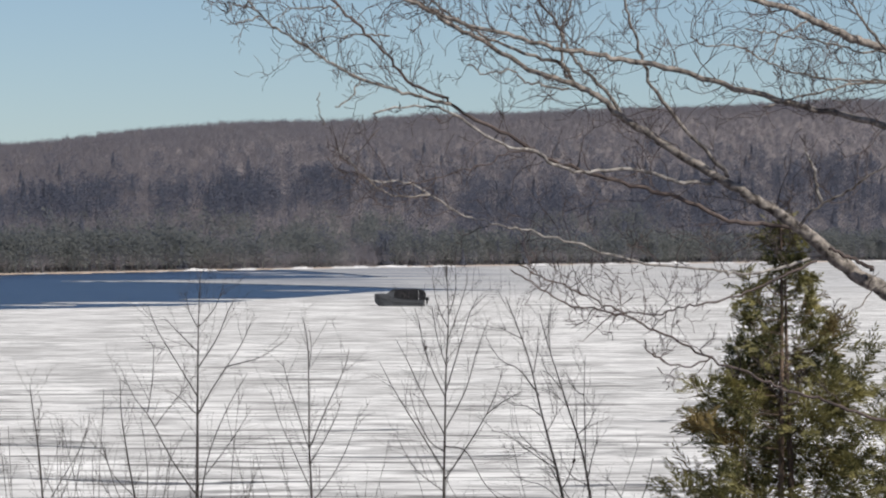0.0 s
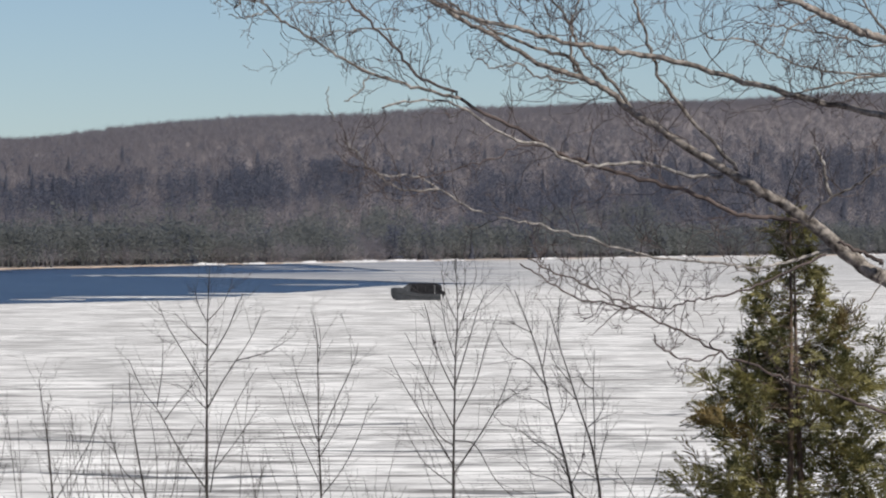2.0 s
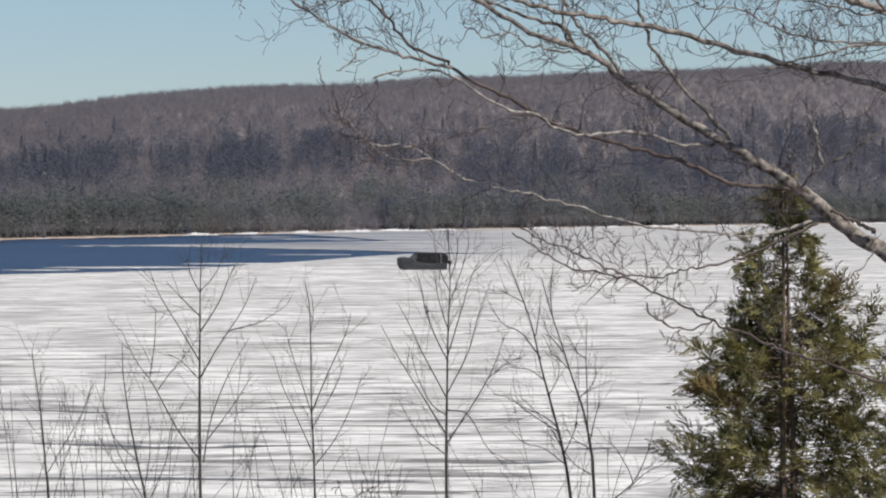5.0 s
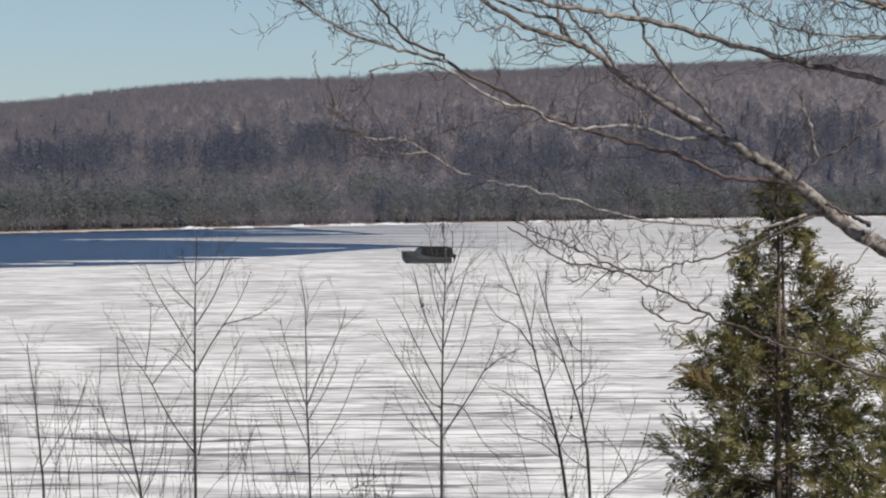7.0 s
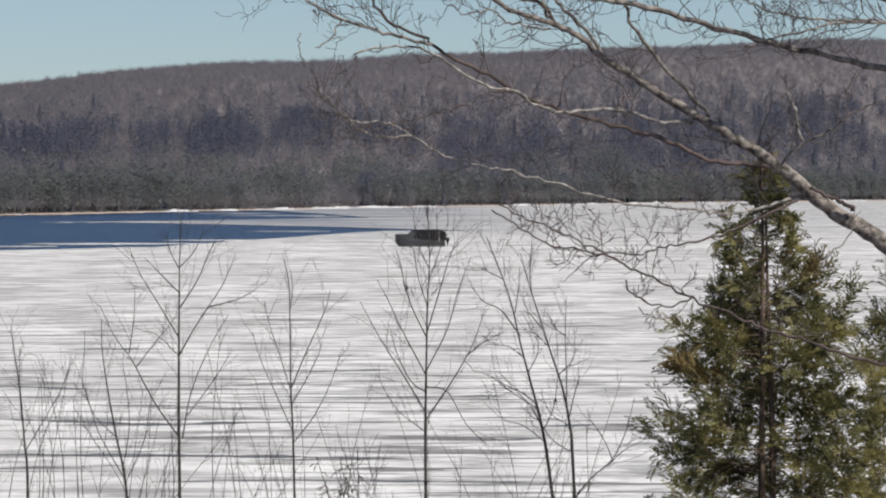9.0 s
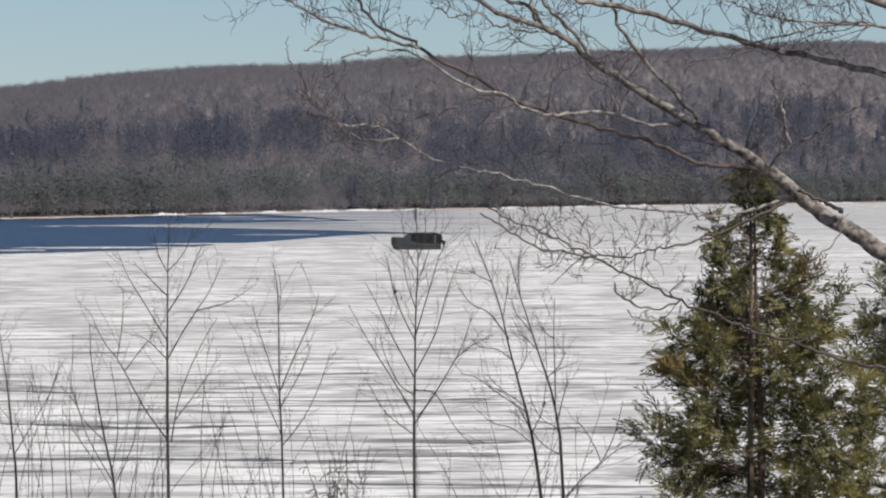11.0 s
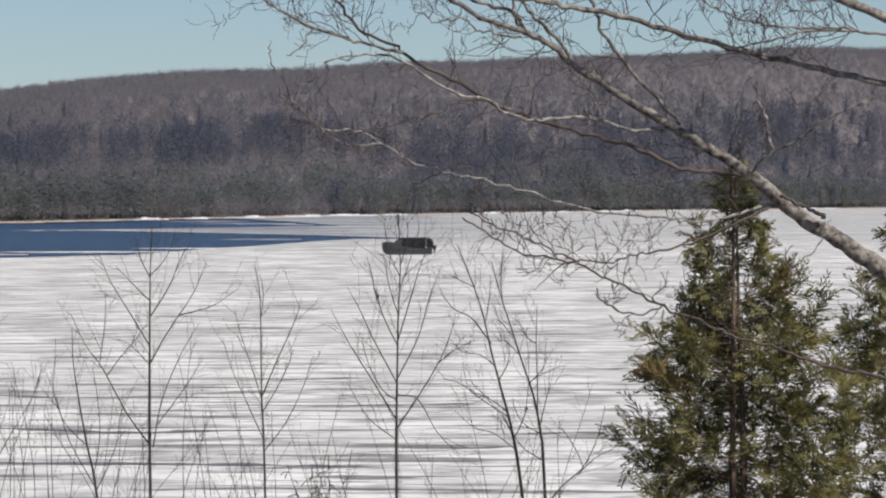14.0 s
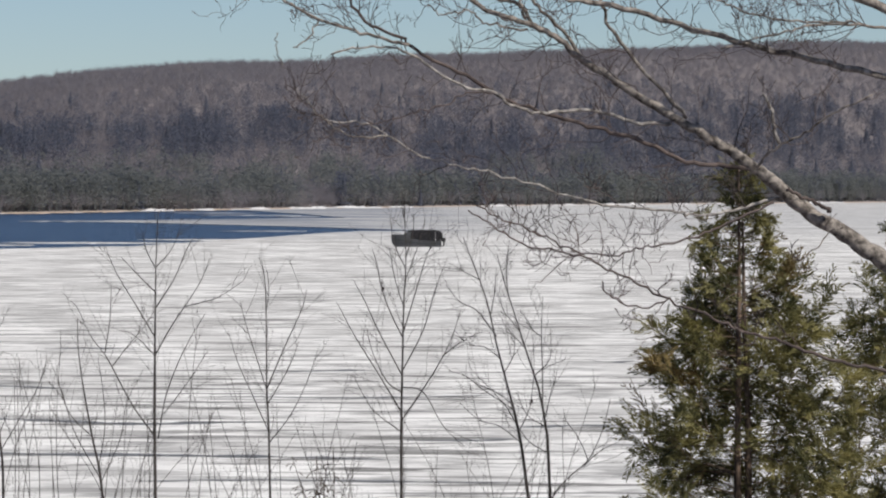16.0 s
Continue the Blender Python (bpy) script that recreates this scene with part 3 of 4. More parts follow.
def build_maple():
    rng = random.Random(8)
    base = Vector((3.35, 21.2, bank_height(3.35, 21.2) - 0.05))
    tree = new("maple_tree")
    tree.location = base
    tagged(tree, "leafless maple with long grey-brown limbs over the bank", "tree")

    def local(line):
        return [p - base for p in line]

    soup = Soup()
    trunk = smooth_line([(0, 0, 0), (0.02, 0, 0.5), (0.05, 0.02, 1.4), (0.1, 0, 2.4), (0.2, 0.05, 3.4), (0.35, 0.1, 4.8), (0.45, 0.1, 6.2)], 5)
    tube(soup, trunk, 0.19, 0.05, 14, rng, 0.04)
    part("trunk", soup, MAT_BARK, tree, smooth=True)

    def limb(points, w0, w1, twigs, length, rt=0.0045, knobs=0.13, start=0.05, mat=None, lift=0.05, sides=8, spread=(0.7, 1.3), taper=1.2):
        line = local(smooth_line(points, 5))
        w0, w1 = w0 * 0.82, w1 * 0.80
        kink = 0.0046
        line = [p + Vector((rng.gauss(0, kink), rng.gauss(0, kink), rng.gauss(0, kink))) for p in line]
        sp = Soup()
        tube(sp, line, w0, w1, sides, rng, knobs, taper=taper)
        ob = part("limb", sp, mat or MAT_BARK, tree, smooth=True)
        if twigs:
            st = Soup()
            twigs_on(st, rng, line, int(twigs * 0.8), length * 1.1, rt, start, curl=0.30, lift=lift, subs=5, spurs=3, spread=spread)
            tagged(part("twig_spray", st, MAT_TWIG, ob), kind="stuff")

    limb([(3.172, 21.20, 7.534), (2.684, 21.16, 7.918), (2.424, 21.12, 8.087), (2.216, 21.08, 8.232), (2.020, 21.04, 8.348), (1.875, 21.00, 8.469), (1.731, 20.96, 8.581), (1.587, 20.92, 8.668), (1.444, 20.88, 8.755), (1.162, 20.84, 8.919), (1.021, 20.80, 9.010), (0.879, 20.76, 9.098), (0.767, 20.72, 9.189), (0.627, 20.68, 9.257), (0.487, 20.64, 9.302), (0.320, 20.60, 9.378), (0.182, 20.56, 9.465), (0.044, 20.52, 9.534), (-0.093, 20.48, 9.620), (-0.230, 20.44, 9.692), (-0.476, 20.40, 9.813)],
         0.0711, 0.0128, 55, 0.40, rt=0.0029, knobs=0.11, start=0.2150, sides=12, taper=2.6)
    limb([(0.644, 20.80, 9.258), (0.595, 20.75, 9.348), (0.488, 20.70, 9.380), (0.321, 20.65, 9.430), (0.168, 20.60, 9.500), (0.044, 20.55, 9.580), (-0.093, 20.50, 9.682)],
         0.0125, 0.0070, 10, 0.40, rt=0.0031)
    limb([(3.198, 21.00, 8.753), (2.655, 20.93, 8.943), (2.193, 20.87, 9.054), (1.857, 20.80, 9.127), (1.684, 20.73, 9.167), (1.430, 20.67, 9.234), (1.149, 20.60, 9.315), (0.870, 20.53, 9.370), (0.702, 20.47, 9.397), (0.536, 20.40, 9.416), (0.371, 20.33, 9.465), (0.234, 20.27, 9.492), (0.097, 20.20, 9.529), (-0.065, 20.13, 9.593), (-0.172, 20.07, 9.630), (-0.413, 20.00, 9.747)],
         0.0211, 0.0099, 70, 0.40, start=0.1290, rt=0.0031)
    limb([(3.211, 20.90, 9.060), (2.630, 20.74, 9.237), (2.163, 20.57, 9.416), (2.014, 20.41, 9.452), (1.808, 20.25, 9.532), (1.659, 20.09, 9.583), (1.485, 19.93, 9.622), (1.235, 19.76, 9.687), (0.962, 19.60, 9.767)],
         0.0336, 0.0126, 32, 0.44, start=0.1290, rt=0.0031)
    # dark twig bark on this limb, partly in place of shade on it
    limb([(1.833, 21.00, 8.528), (1.730, 20.95, 8.548), (1.586, 20.91, 8.567), (1.415, 20.86, 8.589), (1.161, 20.81, 8.690), (0.963, 20.76, 8.751), (0.767, 20.72, 8.803), (0.543, 20.67, 8.874), (0.321, 20.62, 8.998), (0.127, 20.58, 9.093), (0.017, 20.53, 9.174), (-0.121, 20.48, 9.228), (-0.197, 20.44, 9.295), (-0.284, 20.39, 9.397), (-0.352, 20.34, 9.468), (-0.446, 20.29, 9.561), (-0.527, 20.25, 9.640), (-0.607, 20.20, 9.719)],
         0.0148, 0.0070, 40, 0.36, mat=MAT_TWIG, rt=0.0029, start=0.0860)
    limb([(0.044, 20.40, 9.143), (-0.093, 20.36, 9.174), (-0.256, 20.31, 9.216), (-0.391, 20.27, 9.266), (-0.526, 20.22, 9.327), (-0.633, 20.18, 9.398), (-0.794, 20.13, 9.499), (-0.873, 20.09, 9.564), (-0.924, 20.04, 9.629), (-0.976, 20.00, 9.707)],
         0.0096, 0.0055, 27, 0.34, rt=0.0029, start=0.0860)
    limb([(1.348, 20.90, 8.775), (1.163, 20.85, 8.774), (1.021, 20.80, 8.821), (0.879, 20.75, 8.834), (0.683, 20.70, 8.825), (0.543, 20.65, 8.860), (0.458, 20.60, 8.925), (0.320, 20.55, 8.941), (0.181, 20.50, 9.017), (0.044, 20.45, 9.103), (-0.038, 20.40, 9.126), (-0.202, 20.35, 9.127), (-0.337, 20.30, 9.099)],
         0.0128, 0.0060, 15, 0.27, rt=0.0026, start=0.1720, mat=MAT_PALE)
    limb([(1.955, 21.10, 8.393), (1.864, 21.04, 8.401), (1.732, 20.98, 8.359), (1.559, 20.91, 8.326), (1.414, 20.85, 8.324), (1.299, 20.79, 8.344), (1.045, 20.73, 8.364), (0.820, 20.66, 8.417), (0.597, 20.60, 8.486), (0.430, 20.54, 8.528), (0.236, 20.48, 8.569), (0.071, 20.41, 8.623), (-0.065, 20.35, 8.705), (-0.188, 20.29, 8.764), (-0.363, 20.23, 8.777), (-0.443, 20.16, 8.860), (-0.496, 20.10, 8.926)],
         0.0098, 0.0036, 46, 0.32, rt=0.0026, start=0.2580, mat=MAT_PALE)
    limb([(-0.073, 20.20, 8.703), (-0.227, 20.13, 8.697), (-0.334, 20.07, 8.753), (-0.373, 20.00, 8.790)],
         0.0050, 0.0030, 12, 0.24, rt=0.0024)
    limb([(0.456, 20.50, 8.918), (0.318, 20.44, 8.911), (0.235, 20.38, 8.861), (0.098, 20.32, 8.819), (-0.065, 20.26, 8.777), (-0.227, 20.20, 8.744)],
         0.0048, 0.0027, 11, 0.24, rt=0.0026, mat=MAT_TWIG)
    limb([(3.142, 21.00, 7.346), (2.657, 20.95, 7.461), (2.399, 20.91, 7.547), (2.193, 20.86, 7.591), (1.998, 20.81, 7.649), (1.854, 20.77, 7.707), (1.683, 20.72, 7.750), (1.541, 20.67, 7.813), (1.316, 20.63, 7.905), (1.148, 20.58, 7.990), (1.008, 20.53, 8.060), (0.895, 20.49, 8.115), (0.756, 20.44, 8.144), (0.591, 20.39, 8.186), (0.453, 20.35, 8.268), (0.329, 20.30, 8.342)],
         0.0113, 0.0045, 30, 0.30, rt=0.0029, start=0.2580, mat=MAT_TWIG)
    limb([(1.826, 20.60, 8.384), (1.698, 20.56, 8.329), (1.529, 20.51, 8.258), (1.389, 20.47, 8.204), (1.221, 20.43, 8.171), (1.137, 20.39, 8.158), (1.053, 20.34, 8.126), (0.887, 20.30, 8.138)],
         0.0083, 0.0041, 17, 0.26, rt=0.0029, mat=MAT_TWIG)
    limb([(0.892, 20.40, 8.128), (0.753, 20.35, 8.186), (0.615, 20.30, 8.255), (0.478, 20.25, 8.310), (0.368, 20.20, 8.365)],
         0.0055, 0.0041, 15, 0.24, rt=0.0030, mat=MAT_TWIG)
    limb([(1.315, 20.60, 7.912), (1.200, 20.53, 7.873), (1.086, 20.45, 7.889), (1.000, 20.38, 7.948), (0.969, 20.30, 8.010)],
         0.0055, 0.0041, 6, 0.22, rt=0.0030, mat=MAT_TWIG)
    limb([(1.425, 21.00, 8.804), (1.280, 20.94, 8.963), (1.137, 20.89, 9.102), (1.050, 20.83, 9.226), (0.991, 20.77, 9.363), (0.933, 20.71, 9.528), (0.889, 20.66, 9.691), (0.859, 20.60, 9.798)],
         0.0127, 0.0070, 20, 0.34, start=0.1720, rt=0.0031)
    limb([(0.895, 20.80, 9.100), (0.768, 20.76, 9.251), (0.655, 20.71, 9.361), (0.599, 20.67, 9.456), (0.556, 20.63, 9.551), (0.486, 20.59, 9.632), (0.430, 20.54, 9.712), (0.374, 20.50, 9.792)],
         0.0112, 0.0056, 17, 0.34, start=0.1720, rt=0.0031)
    limb([(0.613, 20.70, 9.277), (0.585, 20.68, 9.359), (0.584, 20.66, 9.442), (0.598, 20.64, 9.552), (0.630, 20.62, 9.661), (0.652, 20.60, 9.770)],
         0.0097, 0.0056, 11, 0.32, rt=0.0031)
    limb([(1.768, 20.90, 8.562), (1.859, 20.82, 8.654), (1.992, 20.75, 8.723), (2.109, 20.68, 8.810), (2.309, 20.60, 8.914)],
         0.0096, 0.0050, 10, 0.24, rt=0.0026)
    limb([(1.872, 20.90, 8.674), (1.849, 20.87, 8.780), (1.821, 20.83, 8.863), (1.787, 20.80, 8.924)],
         0.0130, 0.0080, 6, 0.18, rt=0.0026, mat=MAT_PALE)
    limb([(3.127, 20.90, 9.144), (2.644, 20.85, 9.213), (2.387, 20.80, 9.247), (2.181, 20.75, 9.271), (1.987, 20.70, 9.271), (1.816, 20.65, 9.289), (1.646, 20.60, 9.329), (1.532, 20.55, 9.382), (1.418, 20.50, 9.434), (1.278, 20.45, 9.427), (1.206, 20.40, 9.471)],
         0.0084, 0.0042, 27, 0.32, rt=0.0029, start=0.2150)
    limb([(2.398, 20.90, 9.251), (2.188, 20.82, 9.262), (1.991, 20.74, 9.251), (1.872, 20.66, 9.215), (1.700, 20.58, 9.176), (1.556, 20.50, 9.132)],
         0.0084, 0.0056, 15, 0.29, rt=0.0029)
    limb([(2.155, 20.50, 9.401), (2.047, 20.47, 9.400), (1.907, 20.43, 9.431), (1.767, 20.40, 9.463), (1.682, 20.37, 9.467), (1.570, 20.33, 9.487), (1.459, 20.30, 9.502)],
         0.0069, 0.0041, 10, 0.24, rt=0.0026)
    limb([(2.144, 20.40, 9.403), (2.047, 20.33, 9.522), (1.959, 20.27, 9.641), (1.912, 20.20, 9.746)],
         0.0082, 0.0055, 10, 0.28, rt=0.0031)
    limb([(2.171, 20.60, 8.265), (2.099, 20.58, 8.246), (2.028, 20.55, 8.156), (1.970, 20.52, 8.115), (1.940, 20.50, 8.033)],
         0.0055, 0.0028, 6, 0.16, rt=0.0029)
    limb([(2.143, 21.00, 8.337), (2.083, 20.97, 8.374), (1.995, 20.93, 8.416), (1.922, 20.90, 8.444)],
         0.0141, 0.0099, 0, 0.16, rt=0.0031, mat=MAT_TWIG)
    limb([(1.812, 20.60, 9.591), (1.723, 20.53, 9.518), (1.634, 20.45, 9.482), (1.601, 20.38, 9.401), (1.568, 20.30, 9.357)],
         0.0069, 0.0041, 12, 0.24, rt=0.0026)
    limb([(0.615, 20.30, 9.213), (0.479, 20.28, 9.234), (0.397, 20.27, 9.247), (0.342, 20.25, 9.301), (0.260, 20.23, 9.298), (0.179, 20.22, 9.286), (0.125, 20.20, 9.340)],
         0.0068, 0.0041, 12, 0.27, rt=0.0026)
    limb([(-0.392, 20.30, 9.262), (-0.418, 20.23, 9.205), (-0.457, 20.17, 9.149), (-0.509, 20.10, 9.120)],
         0.0054, 0.0041, 2, 0.24, rt=0.0026)
    limb([(-0.558, 20.20, 9.036), (-0.587, 20.17, 9.081), (-0.597, 20.13, 9.134), (-0.590, 20.10, 9.195)],
         0.0041, 0.0027, 0, 0.16, rt=0.0026)
    limb([(-0.256, 20.30, 9.474), (-0.364, 20.25, 9.472), (-0.498, 20.20, 9.459), (-0.578, 20.15, 9.451), (-0.644, 20.10, 9.422)],
         0.0054, 0.0027, 10, 0.22, rt=0.0029)
    limb([(-0.501, 20.30, 9.610), (-0.608, 20.25, 9.600), (-0.688, 20.20, 9.600), (-0.754, 20.15, 9.581), (-0.792, 20.10, 9.524)],
         0.0054, 0.0027, 10, 0.22, rt=0.0029)
    limb([(-0.872, 20.20, 9.567), (-0.930, 20.17, 9.538), (-0.996, 20.13, 9.518), (-1.062, 20.10, 9.537)],
         0.0054, 0.0027, 6, 0.22, rt=0.0029)
    limb([(-0.899, 20.20, 9.600), (-0.984, 20.17, 9.609), (-1.036, 20.13, 9.580), (-1.075, 20.10, 9.610)],
         0.0054, 0.0027, 6, 0.22, rt=0.0029)


def build_sapling(name, base_xy, seed, trunk, w0, branches, label, twigs=3, mat=None, group="saplings on the bank"):
    rng = random.Random(seed)
    bx, by = base_xy
    base = Vector((bx, by, bank_height(bx, by) - 0.04))
    tree = new(name)
    tree.location = base
    tagged(tree, label, "sapling", group)
    mat = mat or MAT_SAPLING
    line = [p - base for p in smooth_line([(bx, by, base.z)] + trunk, 5)]
    soup = Soup()
    tube(soup, line, w0, 0.003, 7, rng, 0.06, taper=1.35)
    stem = part("trunk", soup, mat, tree, smooth=True)
    st = Soup()
    twigs_on(st, rng, line, twigs * 4, 0.46, 0.0022, 0.3, 0.10, 0.05, 2, 0, (0.45, 0.85))
    tagged(part("twig_spray", st, mat, stem), kind="stuff")
    for pts, w in branches:
        bl = [p - base for p in smooth_line(pts, 5)]
        off = rng.uniform(-0.3, 0.3)
        bl = [p + Vector((0, off * i / len(bl), 0)) for i, p in enumerate(bl)]
        sp = Soup()
        tube(sp, bl, w * 0.52, 0.002, 5, rng, 0.06)
        br = part("branch", sp, mat, tree, smooth=True)
        sb = Soup()
        twigs_on(sb, rng, bl, twigs + 1, 0.42, 0.0022, 0.1, 0.10, 0.05, 2, 0, (0.4, 0.8))
        tagged(part("twig_spray", sb, mat, br), kind="stuff")
    return tree


def build_saplings():
    plant = build_sapling("birch_sapling", (-1.894, 33.00), 1,
        [(-1.911, 33.00, 5.492), (-1.920, 33.00, 6.456), (-1.920, 33.00, 7.106), (-1.916, 33.00, 7.527), (-1.911, 33.00, 7.881), (-1.894, 33.00, 8.235)], 0.0180,
        [([(-1.920, 33.00, 7.106), (-1.809, 33.00, 7.305), (-1.699, 33.00, 7.474), (-1.566, 33.00, 7.682), (-1.478, 33.00, 7.903)], 0.0133),
         ([(-1.681, 33.00, 7.491), (-1.544, 33.00, 7.527), (-1.411, 33.00, 7.571), (-1.256, 33.00, 7.673)], 0.0088),
         ([(-1.911, 33.00, 7.482), (-1.765, 33.00, 7.712), (-1.677, 33.00, 7.925), (-1.619, 33.00, 8.022)], 0.0111),
         ([(-1.920, 33.00, 7.606), (-2.062, 33.00, 7.748), (-2.186, 33.00, 7.881)], 0.0111),
         ([(-1.920, 33.00, 7.252), (-2.062, 33.00, 7.482), (-2.230, 33.00, 7.748), (-2.327, 33.00, 7.969)], 0.0111),
         ([(-1.911, 33.00, 7.783), (-1.986, 33.00, 7.916), (-2.031, 33.00, 8.080)], 0.0088),
         ([(-1.911, 33.00, 7.801), (-1.796, 33.00, 7.934), (-1.721, 33.00, 8.124)], 0.0088),
         ([(-1.920, 33.00, 6.474), (-2.097, 33.00, 6.730), (-2.283, 33.00, 7.084), (-2.407, 33.00, 7.261), (-2.517, 33.00, 7.505)], 0.0133),
         ([(-2.252, 33.00, 7.018), (-2.141, 33.00, 7.173), (-2.031, 33.00, 7.305), (-1.942, 33.00, 7.438)], 0.0088),
         ([(-1.920, 33.00, 7.106), (-2.053, 33.00, 7.239), (-2.163, 33.00, 7.305)], 0.0088),
         ([(-2.309, 33.00, 7.129), (-2.274, 33.00, 7.394), (-2.265, 33.00, 7.659)], 0.0088),
         ([(-1.894, 33.00, 6.456), (-1.823, 33.00, 6.819), (-1.677, 33.00, 7.173), (-1.522, 33.00, 7.438)], 0.0111),
         ([(-1.854, 33.00, 6.642), (-1.655, 33.00, 6.907), (-1.500, 33.00, 7.151)], 0.0088)],
        "slender leafless birch sapling with upswept dark branches", 4)
    plant = build_sapling("birch_sapling", (-1.006, 33.50), 2,
        [(-1.024, 33.50, 5.446), (-1.042, 33.50, 6.425), (-1.060, 33.50, 6.838), (-1.064, 33.50, 7.287), (-1.073, 33.50, 7.647), (-1.105, 33.50, 7.849)], 0.0122,
        [([(-1.055, 33.50, 6.829), (-0.939, 33.50, 7.108), (-0.826, 33.50, 7.355), (-0.772, 33.50, 7.489), (-0.746, 33.50, 7.611)], 0.0112),
         ([(-1.042, 33.50, 6.479), (-1.186, 33.50, 6.793), (-1.298, 33.50, 7.040), (-1.374, 33.50, 7.287)], 0.0090),
         ([(-1.055, 33.50, 6.793), (-1.141, 33.50, 7.063), (-1.231, 33.50, 7.332), (-1.276, 33.50, 7.512)], 0.0090),
         ([(-1.042, 33.50, 6.389), (-0.871, 33.50, 6.614), (-0.737, 33.50, 6.883), (-0.647, 33.50, 7.153)], 0.0090),
         ([(-1.051, 33.50, 6.704), (-0.894, 33.50, 6.973), (-0.804, 33.50, 7.198)], 0.0090),
         ([(-1.069, 33.50, 7.422), (-1.042, 33.50, 7.602), (-1.051, 33.50, 7.759)], 0.0067)],
        "thin leafless birch sapling with few side branches", 4)
    plant = build_sapling("birch_sapling", (0.034, 32.00), 3,
        [(0.017, 32.00, 5.583), (0.009, 32.00, 6.518), (0.017, 32.00, 7.041), (0.026, 32.00, 7.513), (0.043, 32.00, 7.899), (0.026, 32.00, 8.294)], 0.0160,
        [([(0.013, 32.00, 6.720), (-0.167, 32.00, 7.020), (-0.339, 32.00, 7.299), (-0.480, 32.00, 7.565)], 0.0129),
         ([(0.017, 32.00, 6.998), (-0.167, 32.00, 7.342), (-0.266, 32.00, 7.556), (-0.360, 32.00, 7.728)], 0.0107),
         ([(0.026, 32.00, 7.277), (-0.069, 32.00, 7.470), (-0.137, 32.00, 7.655), (-0.180, 32.00, 7.856), (-0.210, 32.00, 7.964)], 0.0107),
         ([(0.030, 32.00, 7.513), (-0.039, 32.00, 7.728), (-0.082, 32.00, 7.964)], 0.0086),
         ([(0.017, 32.00, 7.033), (0.176, 32.00, 7.342), (0.262, 32.00, 7.642), (0.360, 32.00, 7.899)], 0.0107),
         ([(0.026, 32.00, 7.333), (0.120, 32.00, 7.642), (0.197, 32.00, 7.899), (0.266, 32.00, 8.050)], 0.0107),
         ([(0.034, 32.00, 7.706), (0.120, 32.00, 7.942), (0.189, 32.00, 8.157)], 0.0086),
         ([(0.043, 32.00, 7.899), (0.094, 32.00, 8.071), (0.103, 32.00, 8.221)], 0.0086),
         ([(0.039, 32.00, 7.814), (-0.039, 32.00, 7.985), (-0.082, 32.00, 8.200)], 0.0086),
         ([(0.013, 32.00, 6.655), (0.240, 32.00, 6.998), (0.378, 32.00, 7.256), (0.463, 32.00, 7.513)], 0.0129),
         ([(0.013, 32.00, 6.870), (-0.103, 32.00, 6.956), (-0.210, 32.00, 7.170), (-0.253, 32.00, 7.342)], 0.0107),
         ([(0.326, 32.00, 7.149), (0.455, 32.00, 7.256), (0.605, 32.00, 7.342)], 0.0086),
         ([(0.009, 32.00, 6.569), (-0.210, 32.00, 6.741), (-0.360, 32.00, 6.998)], 0.0086),
         ([(0.017, 32.00, 6.913), (0.176, 32.00, 6.870), (0.326, 32.00, 6.612), (0.498, 32.00, 6.441)], 0.0107)],
        "leafless birch sapling with a bushy crown of upright twigs", 5)
    build_leaf(plant, -0.137, 32.00, 7.655, 3)
    plant = build_sapling("birch_sapling", (1.039, 31.50), 4,
        [(0.997, 31.50, 5.628), (0.929, 31.50, 6.346), (0.870, 31.50, 6.684), (0.794, 31.50, 6.980), (0.722, 31.50, 7.254), (0.650, 31.50, 7.571), (0.553, 31.50, 7.845), (0.469, 31.50, 8.057)], 0.0172,
        [([(0.891, 31.50, 6.608), (0.946, 31.50, 6.726), (0.976, 31.50, 6.832), (0.997, 31.50, 7.064), (0.988, 31.50, 7.318)], 0.0084),
         ([(0.752, 31.50, 7.149), (0.638, 31.50, 7.233), (0.511, 31.50, 7.254), (0.405, 31.50, 7.360)], 0.0084),
         ([(0.722, 31.50, 7.318), (0.574, 31.50, 7.508), (0.448, 31.50, 7.571), (0.342, 31.50, 7.698)], 0.0106),
         ([(0.680, 31.50, 7.486), (0.709, 31.50, 7.655), (0.722, 31.50, 7.824)], 0.0084),
         ([(0.912, 31.50, 6.452), (0.849, 31.50, 6.705), (0.701, 31.50, 6.895), (0.574, 31.50, 7.022)], 0.0084),
         ([(0.849, 31.50, 6.769), (0.659, 31.50, 6.895), (0.490, 31.50, 7.022), (0.363, 31.50, 7.064)], 0.0084),
         ([(0.595, 31.50, 7.740), (0.511, 31.50, 7.782), (0.427, 31.50, 7.824)], 0.0084),
         ([(0.849, 31.50, 6.802), (0.722, 31.50, 6.895), (0.617, 31.50, 6.937), (0.541, 31.50, 7.001)], 0.0084),
         ([(0.912, 31.50, 6.515), (0.743, 31.50, 6.642), (0.595, 31.50, 6.684), (0.448, 31.50, 6.811)], 0.0084),
         ([(0.777, 31.50, 7.043), (0.849, 31.50, 7.170), (0.862, 31.50, 7.318)], 0.0084)],
        "dark leaning leafless sapling with crooked side twigs", 4, MAT_DARKBARK)
    build_leaf(plant, 0.976, 31.50, 6.828, 3)
